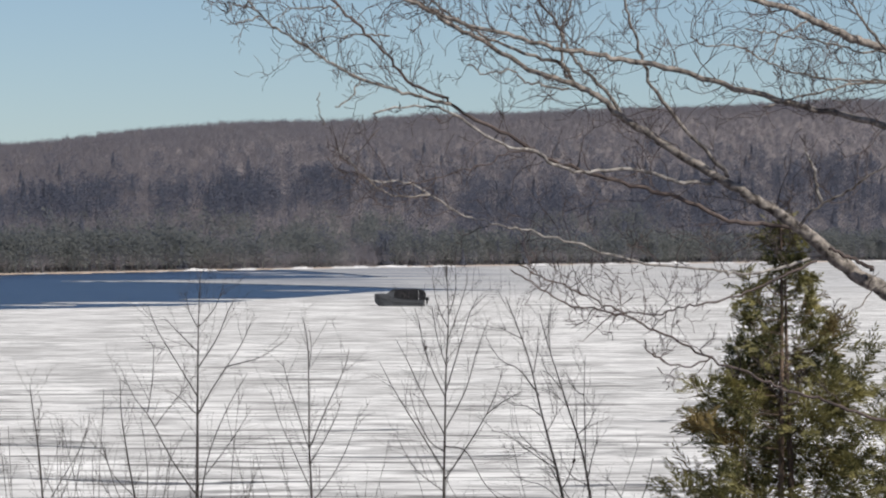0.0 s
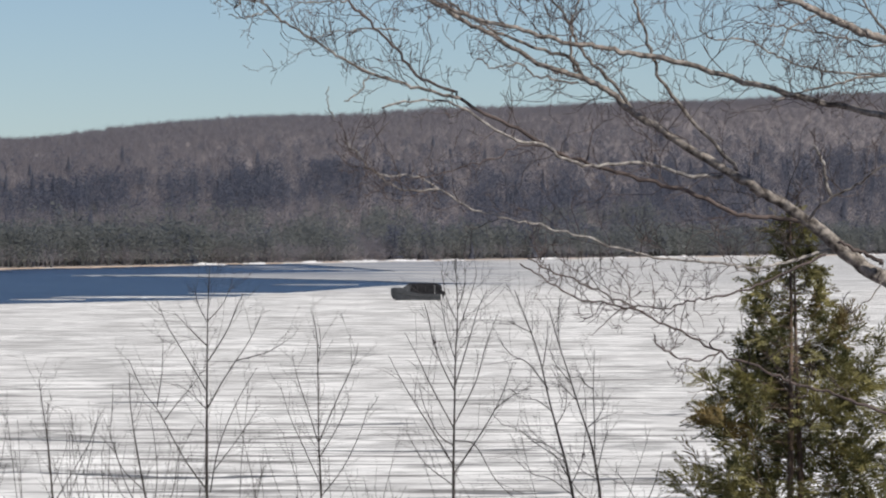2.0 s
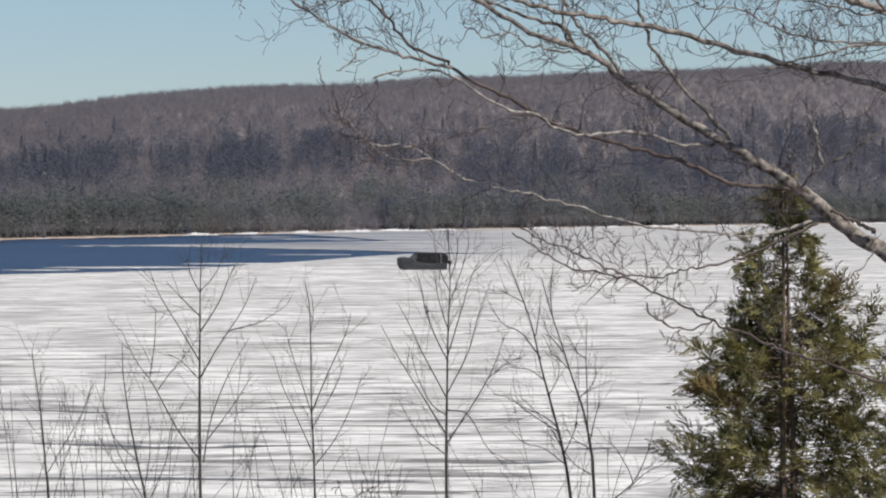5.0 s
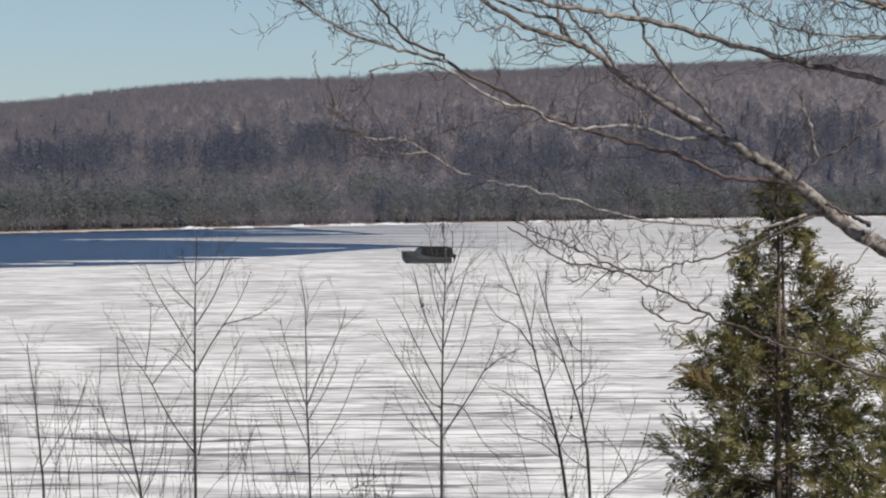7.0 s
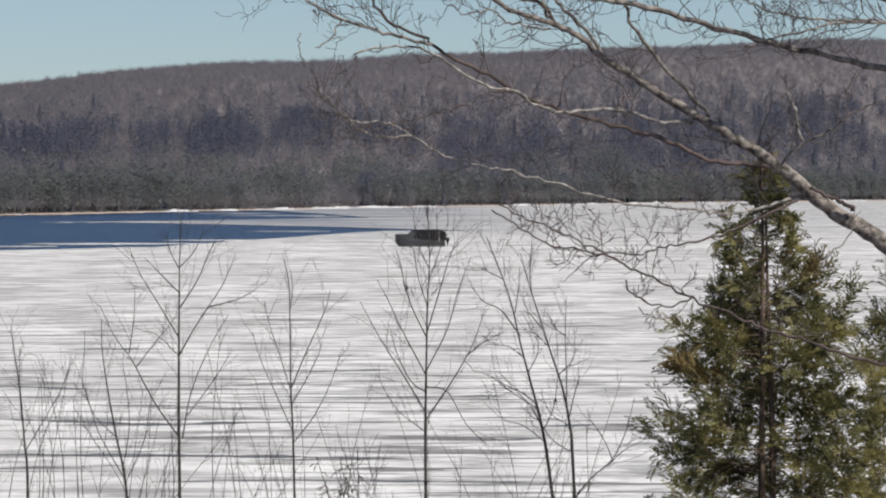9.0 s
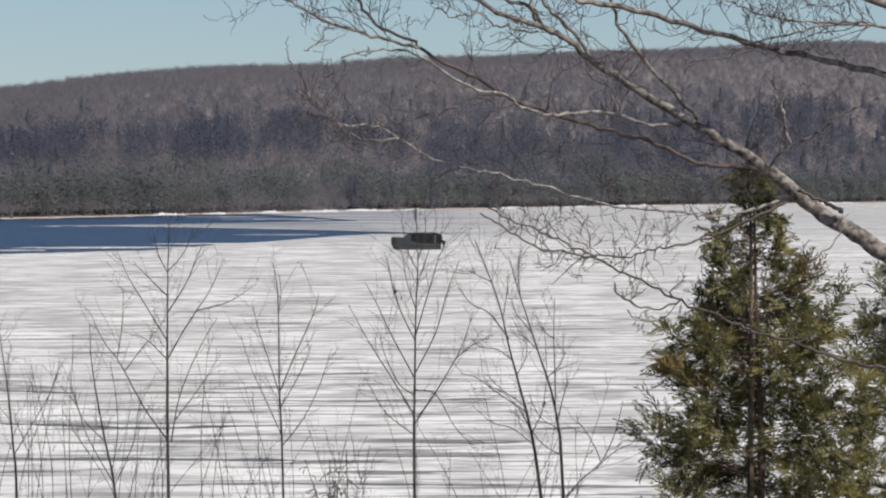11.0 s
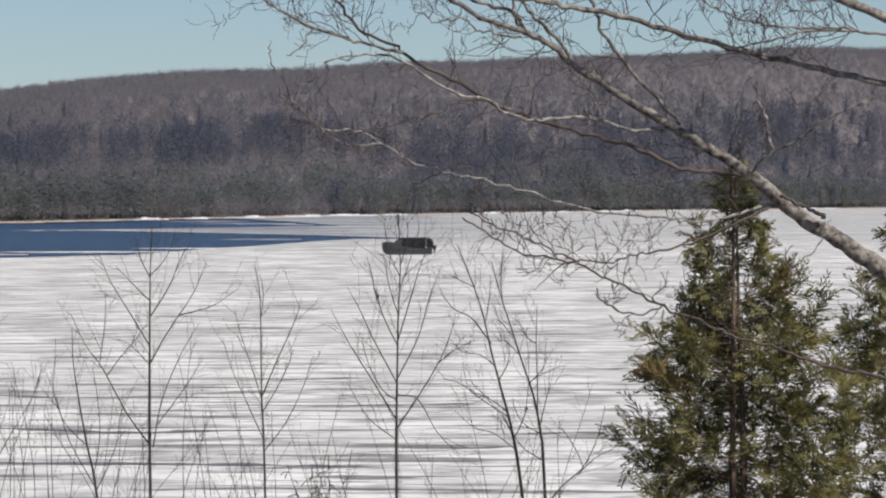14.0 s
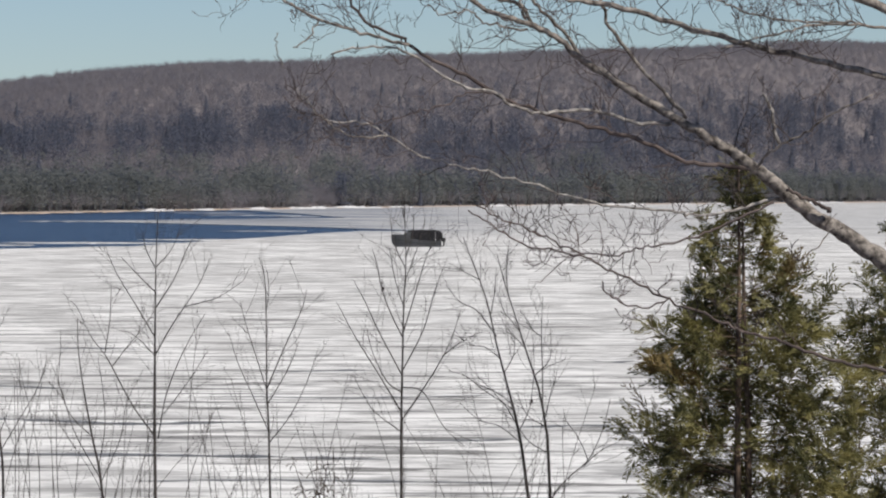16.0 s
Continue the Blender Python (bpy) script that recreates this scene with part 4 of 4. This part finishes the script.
    plant = build_sapling("birch_sapling", (1.184, 32.00), 5,
        [(1.158, 32.00, 5.583), (1.124, 32.00, 6.441), (1.107, 32.00, 6.612), (1.055, 32.00, 6.891), (0.970, 32.00, 7.149), (0.875, 32.00, 7.449), (0.798, 32.00, 7.685), (0.734, 32.00, 7.921)], 0.0160,
        [([(1.085, 32.00, 6.741), (1.081, 32.00, 7.041), (1.073, 32.00, 7.299), (1.081, 32.00, 7.599)], 0.0107),
         ([(1.073, 32.00, 7.299), (1.012, 32.00, 7.342), (0.970, 32.00, 7.427)], 0.0086),
         ([(1.107, 32.00, 6.612), (0.970, 32.00, 6.698), (0.884, 32.00, 6.870)], 0.0086),
         ([(0.819, 32.00, 7.621), (0.807, 32.00, 7.771), (0.811, 32.00, 7.899)], 0.0086),
         ([(0.948, 32.00, 7.213), (0.862, 32.00, 7.299), (0.777, 32.00, 7.342)], 0.0086),
         ([(1.098, 32.00, 6.655), (1.141, 32.00, 6.870), (1.175, 32.00, 6.998)], 0.0086),
         ([(1.107, 32.00, 6.419), (0.978, 32.00, 6.505), (0.875, 32.00, 6.647), (0.819, 32.00, 6.741)], 0.0086),
         ([(1.021, 32.00, 6.998), (1.120, 32.00, 7.106), (1.150, 32.00, 7.213)], 0.0086),
         ([(0.905, 32.00, 7.342), (0.819, 32.00, 7.449), (0.755, 32.00, 7.492)], 0.0086)],
        "dark leaning leafless sapling forked near its top", 4, MAT_DARKBARK)
    plant = build_sapling("birch_sapling", (1.209, 31.00), 6,
        [(1.106, 31.00, 5.258), (1.114, 31.00, 6.048), (1.147, 31.00, 6.193)], 0.0187,
        [([(1.130, 31.00, 6.173), (1.251, 31.00, 6.297), (1.396, 31.00, 6.422), (1.500, 31.00, 6.630), (1.563, 31.00, 6.858)], 0.0125),
         ([(1.355, 31.00, 6.380), (1.480, 31.00, 6.484), (1.625, 31.00, 6.547)], 0.0083),
         ([(1.388, 31.00, 6.414), (1.334, 31.00, 6.547), (1.230, 31.00, 6.713)], 0.0083)],
        "low forked leafless sapling with one arched side stem", 3, MAT_DARKBARK)
    plant = build_sapling("birch_sapling", (-3.137, 33.00), 7,
        [(-3.106, 33.00, 5.934), (-3.132, 33.00, 6.456), (-3.168, 33.00, 6.863), (-3.212, 33.00, 7.173), (-3.234, 33.00, 7.341)], 0.0133,
        [([(-3.132, 33.00, 6.456), (-3.159, 33.00, 6.819), (-3.150, 33.00, 7.173)], 0.0088),
         ([(-3.115, 33.00, 6.376), (-2.982, 33.00, 6.598), (-2.827, 33.00, 6.863), (-2.761, 33.00, 7.062)], 0.0088)],
        "spindly leafless birch sapling", 3)
    plant = build_sapling("birch_sapling", (-2.274, 33.00), 8,
        [(-2.309, 33.00, 5.492), (-2.340, 33.00, 6.111), (-2.407, 33.00, 6.456), (-2.473, 33.00, 6.819), (-2.517, 33.00, 7.129), (-2.526, 33.00, 7.394)], 0.0155,
        [([(-2.363, 33.00, 6.199), (-2.309, 33.00, 6.553), (-2.327, 33.00, 6.863), (-2.363, 33.00, 7.084)], 0.0088),
         ([(-2.354, 33.00, 6.155), (-2.539, 33.00, 6.509), (-2.628, 33.00, 6.819), (-2.708, 33.00, 7.062)], 0.0088),
         ([(-2.407, 33.00, 6.465), (-2.584, 33.00, 6.642), (-2.672, 33.00, 6.863)], 0.0088),
         ([(-2.340, 33.00, 6.111), (-2.186, 33.00, 6.465), (-2.141, 33.00, 6.730), (-2.009, 33.00, 6.996)], 0.0088)],
        "many-stemmed leafless birch sapling", 4)
    thicket("shrub", 31, -3.6, -2.75, 33.0, 13, 7.05, "thin grey leafless shrub of many stems")
    thicket("shrub", 32, -2.75, -1.9, 32.5, 15, 6.95, "thin grey leafless shrub of many stems")
    thicket("shrub", 33, -1.7, -0.9, 33.0, 14, 6.95, "thin grey leafless shrub of many stems")
    thicket("shrub", 34, -0.75, 0.4, 32.0, 13, 6.85, "thin grey leafless shrub of many stems")
    thicket("shrub", 35, 0.35, 1.2, 32.0, 11, 6.80, "thin grey leafless shrub of many stems")
    build_dry_weed(-0.46, 29.0, 6.72, 51)
    build_dry_weed(-0.56, 29.2, 6.58, 52)


def thicket(name, seed, x0, x1, y, count, top, label, lean=0.25):
    """Loose slender stems rising from one rootstock; each thicket is one plant."""
    rng = random.Random(seed)
    cx = (x0 + x1) / 2
    base = Vector((cx, y, bank_height(cx, y) - 0.04))
    tree = new(name)
    tree.location = base
    tagged(tree, label, "shrub", "thin shrubs on the bank")
    for _ in range(count):
        x = rng.uniform(x0, x1)
        z1 = top + rng.gauss(-0.18, 0.22)
        p0 = Vector(((x - cx) * 0.35, rng.uniform(-.2, .2), 0.0))
        p1 = Vector((x - cx + rng.gauss(0, 0.05), rng.uniform(-.5, .5), (z1 - base.z) * 0.65))
        p2 = Vector((x - cx + rng.gauss(0, lean), p1.y + rng.uniform(-.1, .1), z1 - base.z))
        line = smooth_line([p0, p1, p2], 8)
        sp = Soup()
        tube(sp, line, 0.0062, 0.002, 4, rng, 0.05)
        twigs_on(sp, rng, line, 4, 0.38, 0.0021, 0.5, 0.07, 0.07, 2, 1, (0.3, 0.6))
        part("stem", sp, MAT_SAPLING, tree)


def build_leaf(sapling, x, y, z, seed):
    """A withered leaf that still hangs on a twig."""
    rng = random.Random(seed)
    soup = Soup()
    rows = []
    for i in range(6):
        t = i / 5
        wide = 0.011 * math.sin(math.pi * (0.12 + 0.8 * t))
        for k in (-1, 0, 1):
            rows.append((wide * k + 0.006 * math.sin(t * 4), 0.006 * k * k, 0.018 - 0.04 * t + 0.004 * k * k))
    faces = [(i * 3 + k, i * 3 + k + 1, i * 3 + k + 4, i * 3 + k + 3) for i in range(5) for k in range(2)]
    soup.add(rows, faces)
    soup.add([(p[0], p[1] + 0.0015, p[2]) for p in rows], [tuple(reversed(f)) for f in faces])
    ob = part("leaf", soup, MAT_LEAF, sapling, "withered dark brown leaf")
    ob.matrix_basis = pose(x, y, z, 0, 0, rng.uniform(-40, 40)) if sapling is None else Matrix.Translation(-sapling.location) @ pose(x, y, z, 0, 15, rng.uniform(-40, 40))


def build_dry_weed(x, y, top, seed):
    """A dry weed with curled seed heads."""
    rng = random.Random(seed)
    base = Vector((x, y, bank_height(x, y) - 0.03))
    weed = new("dry_weed")
    weed.location = base
    tagged(weed, "dry brown weed with curled seed heads", "weed", "dry weeds")
    for _ in range(5):
        h = (top - base.z) * rng.uniform(0.78, 1.0)
        line = smooth_line([(0, 0, 0), (rng.gauss(0, .05), rng.gauss(0, .05), h * .6), (rng.gauss(0, .08), rng.gauss(0, .08), h)], 6)
        sp = Soup()
        tube(sp, line, 0.006, 0.003, 4)
        for _ in range(16):
            p, d = at_length(line, rng.uniform(0.72, 1))
            way = Vector((rng.gauss(0, 1), rng.gauss(0, 0.6), rng.uniform(0.0, 0.9)))
            curl = wander(rng, p, way, rng.uniform(0.04, 0.10), 6, 0.25, -0.30)
            tube(sp, curl, 0.0025, 0.004, 3)
        part("stalk", sp, MAT_DRY, weed)


def build_cedar(x, y, top, seed, reach, label, boughs=205, stems=((0.0, 0.0), (0.07, 0.06))):
    """A northern white cedar: fibrous stems, upswept boughs with flat sprays of scale leaves."""
    rng = random.Random(seed)
    base = Vector((x, y, bank_height(x, y) - 0.05))
    tall = top - base.z
    tree = new("cedar_tree")
    tree.location = base
    tagged(tree, label, "tree", "white cedars")
    lines = []
    for k, (dx, dy) in enumerate(stems):
        h = tall * (1 - 0.06 * k)
        line = smooth_line([(dx * .4, dy, 0), (dx, dy, h * .35), (dx + rng.gauss(0, .01), dy, h * .6), (dx * .8 + rng.gauss(0, .01), dy, h * .8), (dx * .4, dy * .5, h * 0.98)], 6)
        sp = Soup()
        tube(sp, line, 0.034, 0.005, 8, rng, 0.06)
        part("trunk", sp, MAT_CEDARBARK, tree, smooth=True)
        lines.append(line)
    for i in range(boughs):
        s = 0.12 + 0.87 * ((i + rng.random()) / boughs) ** 0.8
        p, d = at_length(lines[i % len(lines)], s)
        az = i * 2.39996 + rng.gauss(0, 0.35)
        if math.sin(az) < -0.72 and rng.random() < 0.72:
            az += math.pi
        depth = (1 - s) * tall
        if 0.15 < depth < 1.15 and rng.random() < 0.34:
            continue
        rise = rng.uniform(-0.05, 0.62)
        share = (0.45, 1.0, 0.62, 0.9, 1.03, 0.78, 0.98)[i % 7] * rng.uniform(0.94, 1.06)
        ln = float(np.interp(depth, reach[0], reach[1]))
        ln = float(np.interp(max(0.0, depth - ln * share * max(0.0, rise) * 0.9), reach[0], reach[1])) * share
        out = Vector((math.cos(az), math.sin(az), 0))
        tip = p + out * ln + Vector((0, 0, ln * (rise + 0.05)))
        line = smooth_line([p, p + out * ln * .45 + Vector((0, 0, ln * rise * .25)), p + out * ln * .8 + Vector((0, 0, ln * (rise * .6 - .05))), tip], 4)
        sp = Soup()
        tube(sp, line, 0.003 + 0.003 * ln, 0.0015, 4, slot=2)
        brown = 1 if rng.random() < 0.04 else 0
        # a few side shoots, each ending in a tuft of flat fronds
        for c in range(2 + int(ln * 5.0) + (3 if depth > 1.45 else 1 if depth > 1.2 else 0)):
            u = 1.0 if c == 0 else rng.uniform(0.42 if depth < 1.2 else 0.28, 0.97)
            q, e = at_length(line, u)
            shoot = (e * 0.75 + Vector((rng.gauss(0, .5), rng.gauss(0, .5), rng.gauss(0.10, .25)))).normalized()
            size = rng.uniform(0.10, 0.19) * (0.7 + 0.4 * min(1.0, ln / 0.5))
            stalk = wander(rng, q, shoot, size * 0.8, 3, 0.10, 0.02)
            tube(sp, stalk, 0.002, 0.0012, 3, slot=2)
            for _ in range(rng.randint(4, 6) + (3 if c == 0 else 0)):
                q2, e2 = at_length(stalk, rng.uniform(0.1, 1.0))
                way = (e2 + Vector((rng.gauss(0, .42), rng.gauss(0, .42), rng.gauss(-0.06, .34)))).normalized()
                flat = way.cross(Vector((rng.gauss(0, .55), rng.gauss(0, .55), 1))).normalized()
                fl = size * rng.uniform(0.65, 1.1)
                axis = wander(rng, q2, way, fl, 6, 0.10, -0.07)
                for j in range(1, 7):
                    g = (axis[j] - axis[j - 1]).normalized()
                    for sgn in (-1, 1):
                        m = axis[j]
                        leaf = (g * 1.0 + flat * sgn * 0.6 + Vector((0, 0, rng.gauss(-.06, .16)))).normalized()
                        ll = fl * (0.50 - 0.05 * j) * rng.uniform(0.75, 1.25)
                        w = g.cross(leaf).cross(leaf).normalized() * rng.uniform(0.0042, 0.0072)
                        end = m + leaf * ll
                        mid = m + leaf * ll * 0.5 + Vector((0, 0, rng.gauss(0, .004)))
                        sp.add([m, mid - w, end, mid + w], [(0, 1, 2), (0, 2, 3)], brown)
        part("bough", sp, [MAT_CEDAR, MAT_CEDARDRY, MAT_CEDARBARK], tree)


# ---------------------------------------------------------------- the boat
def build_boat():
    boat = new("work_boat")
    tagged(boat, "grey work boat with a dark canopy amid the ice", "boat")
    # hull: sections from the raked bow to the transom (x, half beam, chine half beam, keel z, sheer z)
    rows = [(-3.20, 0.35, 0.10, 0.70, 1.42), (-3.04, 0.72, 0.32, 0.30, 1.46), (-2.6, 0.98, 0.66, -0.05, 1.46), (-1.8, 1.10, 0.92, -0.22, 1.45),
            (-1.55, 1.12, 0.96, -0.24, 1.42), (-1.2, 1.15, 1.02, -0.26, 1.12), (0.4, 1.15, 1.03, -0.26, 0.80), (1.6, 1.14, 1.02, -0.25, 0.74), (2.9, 1.10, 0.98, -0.24, 0.72)]
    soup = Soup()
    verts, faces = [], []
    for x, hb, cb, kz, sz in rows:
        half = [(0, kz - 0.0), (cb, kz + 0.22), (cb + (hb - cb) * 0.55, kz + (sz - kz) * 0.55), (hb, sz - 0.08), (hb + 0.04, sz - 0.06), (hb + 0.04, sz), (hb - 0.05, sz)]
        ring = [(x, -b, z) for b, z in reversed(half)] + [(x, b, z) for b, z in half[1:]]
        verts += ring
    n = 13
    for i in range(len(rows) - 1):
        for k in range(n - 1):
            faces.append((i * n + k, (i + 1) * n + k, (i + 1) * n + k + 1, i * n + k + 1))
    faces.append(tuple(range(n)))
    faces.append(tuple(reversed(range((len(rows) - 1) * n, len(rows) * n))))
    soup.add(verts, faces)
    hull = part("hull", soup, MAT_HULL, boat)
    for s in (-1, 1):
        sp = Soup()
        tube(sp, smooth_line([(x, s * (hb + 0.045), kz + (sz - kz) * 0.62) for x, hb, cb, kz, sz in rows[1:]], 2), 0.035, 0.035, 5)
        part("rub_rail", sp, MAT_RUBBER, hull)
    sp = Soup()
    verts = []
    for x, hb, cb, kz, sz in rows[:5]:
        verts += [(x, -hb + 0.04, sz - 0.03), (x, 0, sz + 0.05), (x, hb - 0.04, sz - 0.03)]
    sp.add(verts, [(i * 3 + k, i * 3 + k + 1, i * 3 + k + 4, i * 3 + k + 3) for i in range(4) for k in range(2)])
    part("foredeck", sp, MAT_ROOF, hull)
    sp = Soup()
    box(sp, -0.5, 2.85, -1.0, 1.0, 0.25, 0.30)
    part("cockpit_floor", sp, MAT_ROOF, hull)
    # canopy: raked windshield, black side curtains, roof
    sp = Soup()
    arch = [(-1.0, -0.16), (-0.96, -0.05), (-0.85, 0.0), (-0.4, 0.03), (0.0, 0.04), (0.4, 0.03), (0.85, 0.0), (0.96, -0.05), (1.0, -0.16)]
    secs = [(-1.18, 1.93), (-0.95, 2.01), (0.2, 2.03), (2.0, 2.03), (2.4, 1.99), (2.75, 1.87), (2.98, 1.66), (3.06, 1.40)]
    verts = [(x, u * 1.08, z + h) for x, z in secs for u, h in arch] + [(x, u * 1.04, z + h - 0.04) for x, z in secs for u, h in arch]
    k, n = len(arch), len(secs) * len(arch)
    faces = []
    for i in range(len(secs) - 1):
        for j in range(k - 1):
            q = (i * k + j, (i + 1) * k + j, (i + 1) * k + j + 1, i * k + j + 1)
            faces += [q, tuple(v + n for v in reversed(q))]
        for j in (0, k - 1):
            faces.append((i * k + j, (i + 1) * k + j, (i + 1) * k + j + n, i * k + j + n))
    for j in range(k - 1):
        for i in (0, len(secs) - 1):
            faces.append((i * k + j, i * k + j + 1, i * k + j + 1 + n, i * k + j + n))
    sp.add(verts, faces)
    part("canopy_roof", sp, MAT_CANVAS, boat, smooth=True)
    for s in (-1, 1):
        sp = Soup()
        side = [(-1.80, 1.44), (-1.12, 1.95), (-0.72, 1.95), (-0.90, 0.80), (-1.30, 0.80)]
        sp.add([(x, s * 1.06, z) for x, z in side] + [(x, s * 1.02, z) for x, z in side],
               [(0, 1, 2, 3, 4), (9, 8, 7, 6, 5)] + [(i, (i + 1) % 5, (i + 1) % 5 + 5, i + 5) for i in range(5)])
        part("quarter_panel", sp, MAT_HULL, boat)
    sp = Soup()
    sp.add([(-1.80, -1.05, 1.44), (-1.80, 1.05, 1.44), (-1.12, 1.0, 1.97), (-1.12, -1.0, 1.97),
            (-1.76, -1.05, 1.44), (-1.76, 1.05, 1.44), (-1.08, 1.0, 1.97), (-1.08, -1.0, 1.97)],
           [(0, 1, 2, 3), (7, 6, 5, 4), (0, 3, 7, 4), (1, 5, 6, 2), (3, 2, 6, 7), (0, 4, 5, 1)])
    part("windshield", sp, MAT_GLASS, boat)
    def curtain_top(x):
        return float(np.interp(x, [2.0, 2.4, 2.75, 3.02], [1.97, 1.93, 1.80, 1.50]))

    for s in (-1, 1):
        for a, b in ((-0.98, 0.0), (0.05, 1.0), (1.05, 2.08), (2.24, 3.02)):
            sp = Soup()
            y0 = s * 1.045
            cv, cf = [], []
            for i in range(7):
                for j in range(4):
                    cv.append((a + (b - a) * i / 6, y0 + s * 0.012 * math.sin(i * 1.3 + j), 0.76 + (curtain_top(a + (b - a) * i / 6) - 0.76) * j / 3))
            cf = [(i * 4 + j, (i + 1) * 4 + j, (i + 1) * 4 + j + 1, i * 4 + j + 1) for i in range(6) for j in range(3)]
            cv2 = [(x, y - s * 0.02, z) for x, y, z in cv]
            sp.add(cv + cv2, cf + [tuple(reversed([k + 28 for k in f])) for f in cf])
            part("side_curtain", sp, MAT_CANVAS, boat)
        sp = Soup()
        box(sp, 2.12, 2.21, s * 1.05 - 0.02, s * 1.05 + 0.02, 0.95, 1.65, bev=0.01)
        part("side_panel", sp, MAT_PANEL, boat, "pale grey panel")
        for x in (-0.9, 0.025, 1.025, 2.10, 2.22, 2.98):
            sp = Soup()
            tube(sp, [Vector((x, s * 1.05, 0.7)), Vector((x, s * 1.05, curtain_top(x)))], 0.022, 0.022, 6)
            part("canopy_post", sp, MAT_RUBBER, boat)
    sp = Soup()
    box(sp, 2.96, 3.0, -1.02, 1.02, 0.72, 1.56)
    part("back_curtain", sp, MAT_CANVAS, boat)
    motor = Soup()
    box(motor, 3.0, 3.42, -0.2, 0.2, 0.62, 1.12, bev=0.08)
    box(motor, 3.08, 3.3, -0.09, 0.09, -0.4, 0.64, bev=0.03)
    part("outboard_motor", motor, MAT_RUBBER, boat)
    for s in (-1, 1):
        sp = Soup()
        tube(sp, smooth_line([(-2.9, s * 0.7, 1.44), (-2.7, s * 0.75, 1.58), (-2.3, s * 0.9, 1.60), (-1.85, s * 1.0, 1.44)], 4), 0.018, 0.018, 5)
        part("bow_rail", sp, MAT_PANEL, boat)
    sp = Soup()
    tube(sp, [Vector((-0.7, 0.5, 2.02)), Vector((-0.95, 0.5, 2.42))], 0.012, 0.006, 5)
    part("antenna", sp, MAT_RUBBER, boat)
    # churned slush behind the stern
    wash = new("wash")
    tagged(wash, "churned grey slush behind the boat", "wash")
    rng = random.Random(4)
    for _ in range(42):
        sp = Soup()
        x = 3.2 + abs(rng.gauss(0, 0.8))
        h = rng.uniform(0.08, 0.38) * max(0.15, 1 - (x - 3.2) / 2.4)
        s = rng.uniform(0.08, 0.26)
        y = rng.gauss(0, 0.5)
        sp.add([(x - s, y - s, 0), (x + s, y - s, 0), (x + s, y + s, 0), (x - s, y + s, 0), (x + rng.uniform(-s, s), y, h), (x + rng.uniform(-.1, .1), y + s * .3, h * .8)],
               [(0, 1, 4), (1, 2, 5, 4), (2, 3, 5), (3, 0, 4, 5)])
        part("slush_lump", sp, MAT_SPRAY, wash)
    return boat, wash


def motions():
    rows = [
        (0, -5.090, 0.00),
        (1, -4.699, 0.00),
        (2, -4.231, 0.00),
        (3, -3.706, 0.00),
        (4, -3.144, 0.00),
        (5, -2.561, 0.00),
        (6, -1.972, 0.00),
        (7, -1.392, 0.00),
        (8, -0.832, 0.00),
        (9, -0.303, 0.00),
        (10, 0.189, 0.00),
        (11, 0.636, 0.00),
        (12, 1.033, 0.00),
        (13, 1.379, 0.00),
        (14, 1.671, 0.00),
        (15, 1.911, 0.00),
        (16, 2.102, 0.00),
    ]
    walk(boat, [(t, pose(x, 513, 0.13, 0, 0, r)) for t, x, r in rows])
    walk(wash, [(t, pose(x, 513, 0.125, 0, 0, r)) for t, x, r in rows])


build_land()
build_water()
build_ice()
build_cracks()
build_shore_ice()
build_floes()
build_snow_bank()
build_woods()
build_maple()
build_saplings()
CEDAR_REACH = ([0, 0.1, 0.27, 0.51, 0.76, 1.01, 1.36, 2.08, 3.5], [0.01, 0.04, 0.09, 0.16, 0.25, 0.35, 0.50, 0.64, 0.80])
build_cedar(2.168, 27.00, top=8.68, seed=4, reach=CEDAR_REACH, label="dense olive-green white cedar with twin reddish stems", boughs=215)
build_cedar(3.45, 27.60, top=8.50, seed=9, reach=CEDAR_REACH, label="smaller olive-green white cedar beside the twin-stemmed one", boughs=150, stems=((0, 0),))
boat, wash = build_boat()
motions()
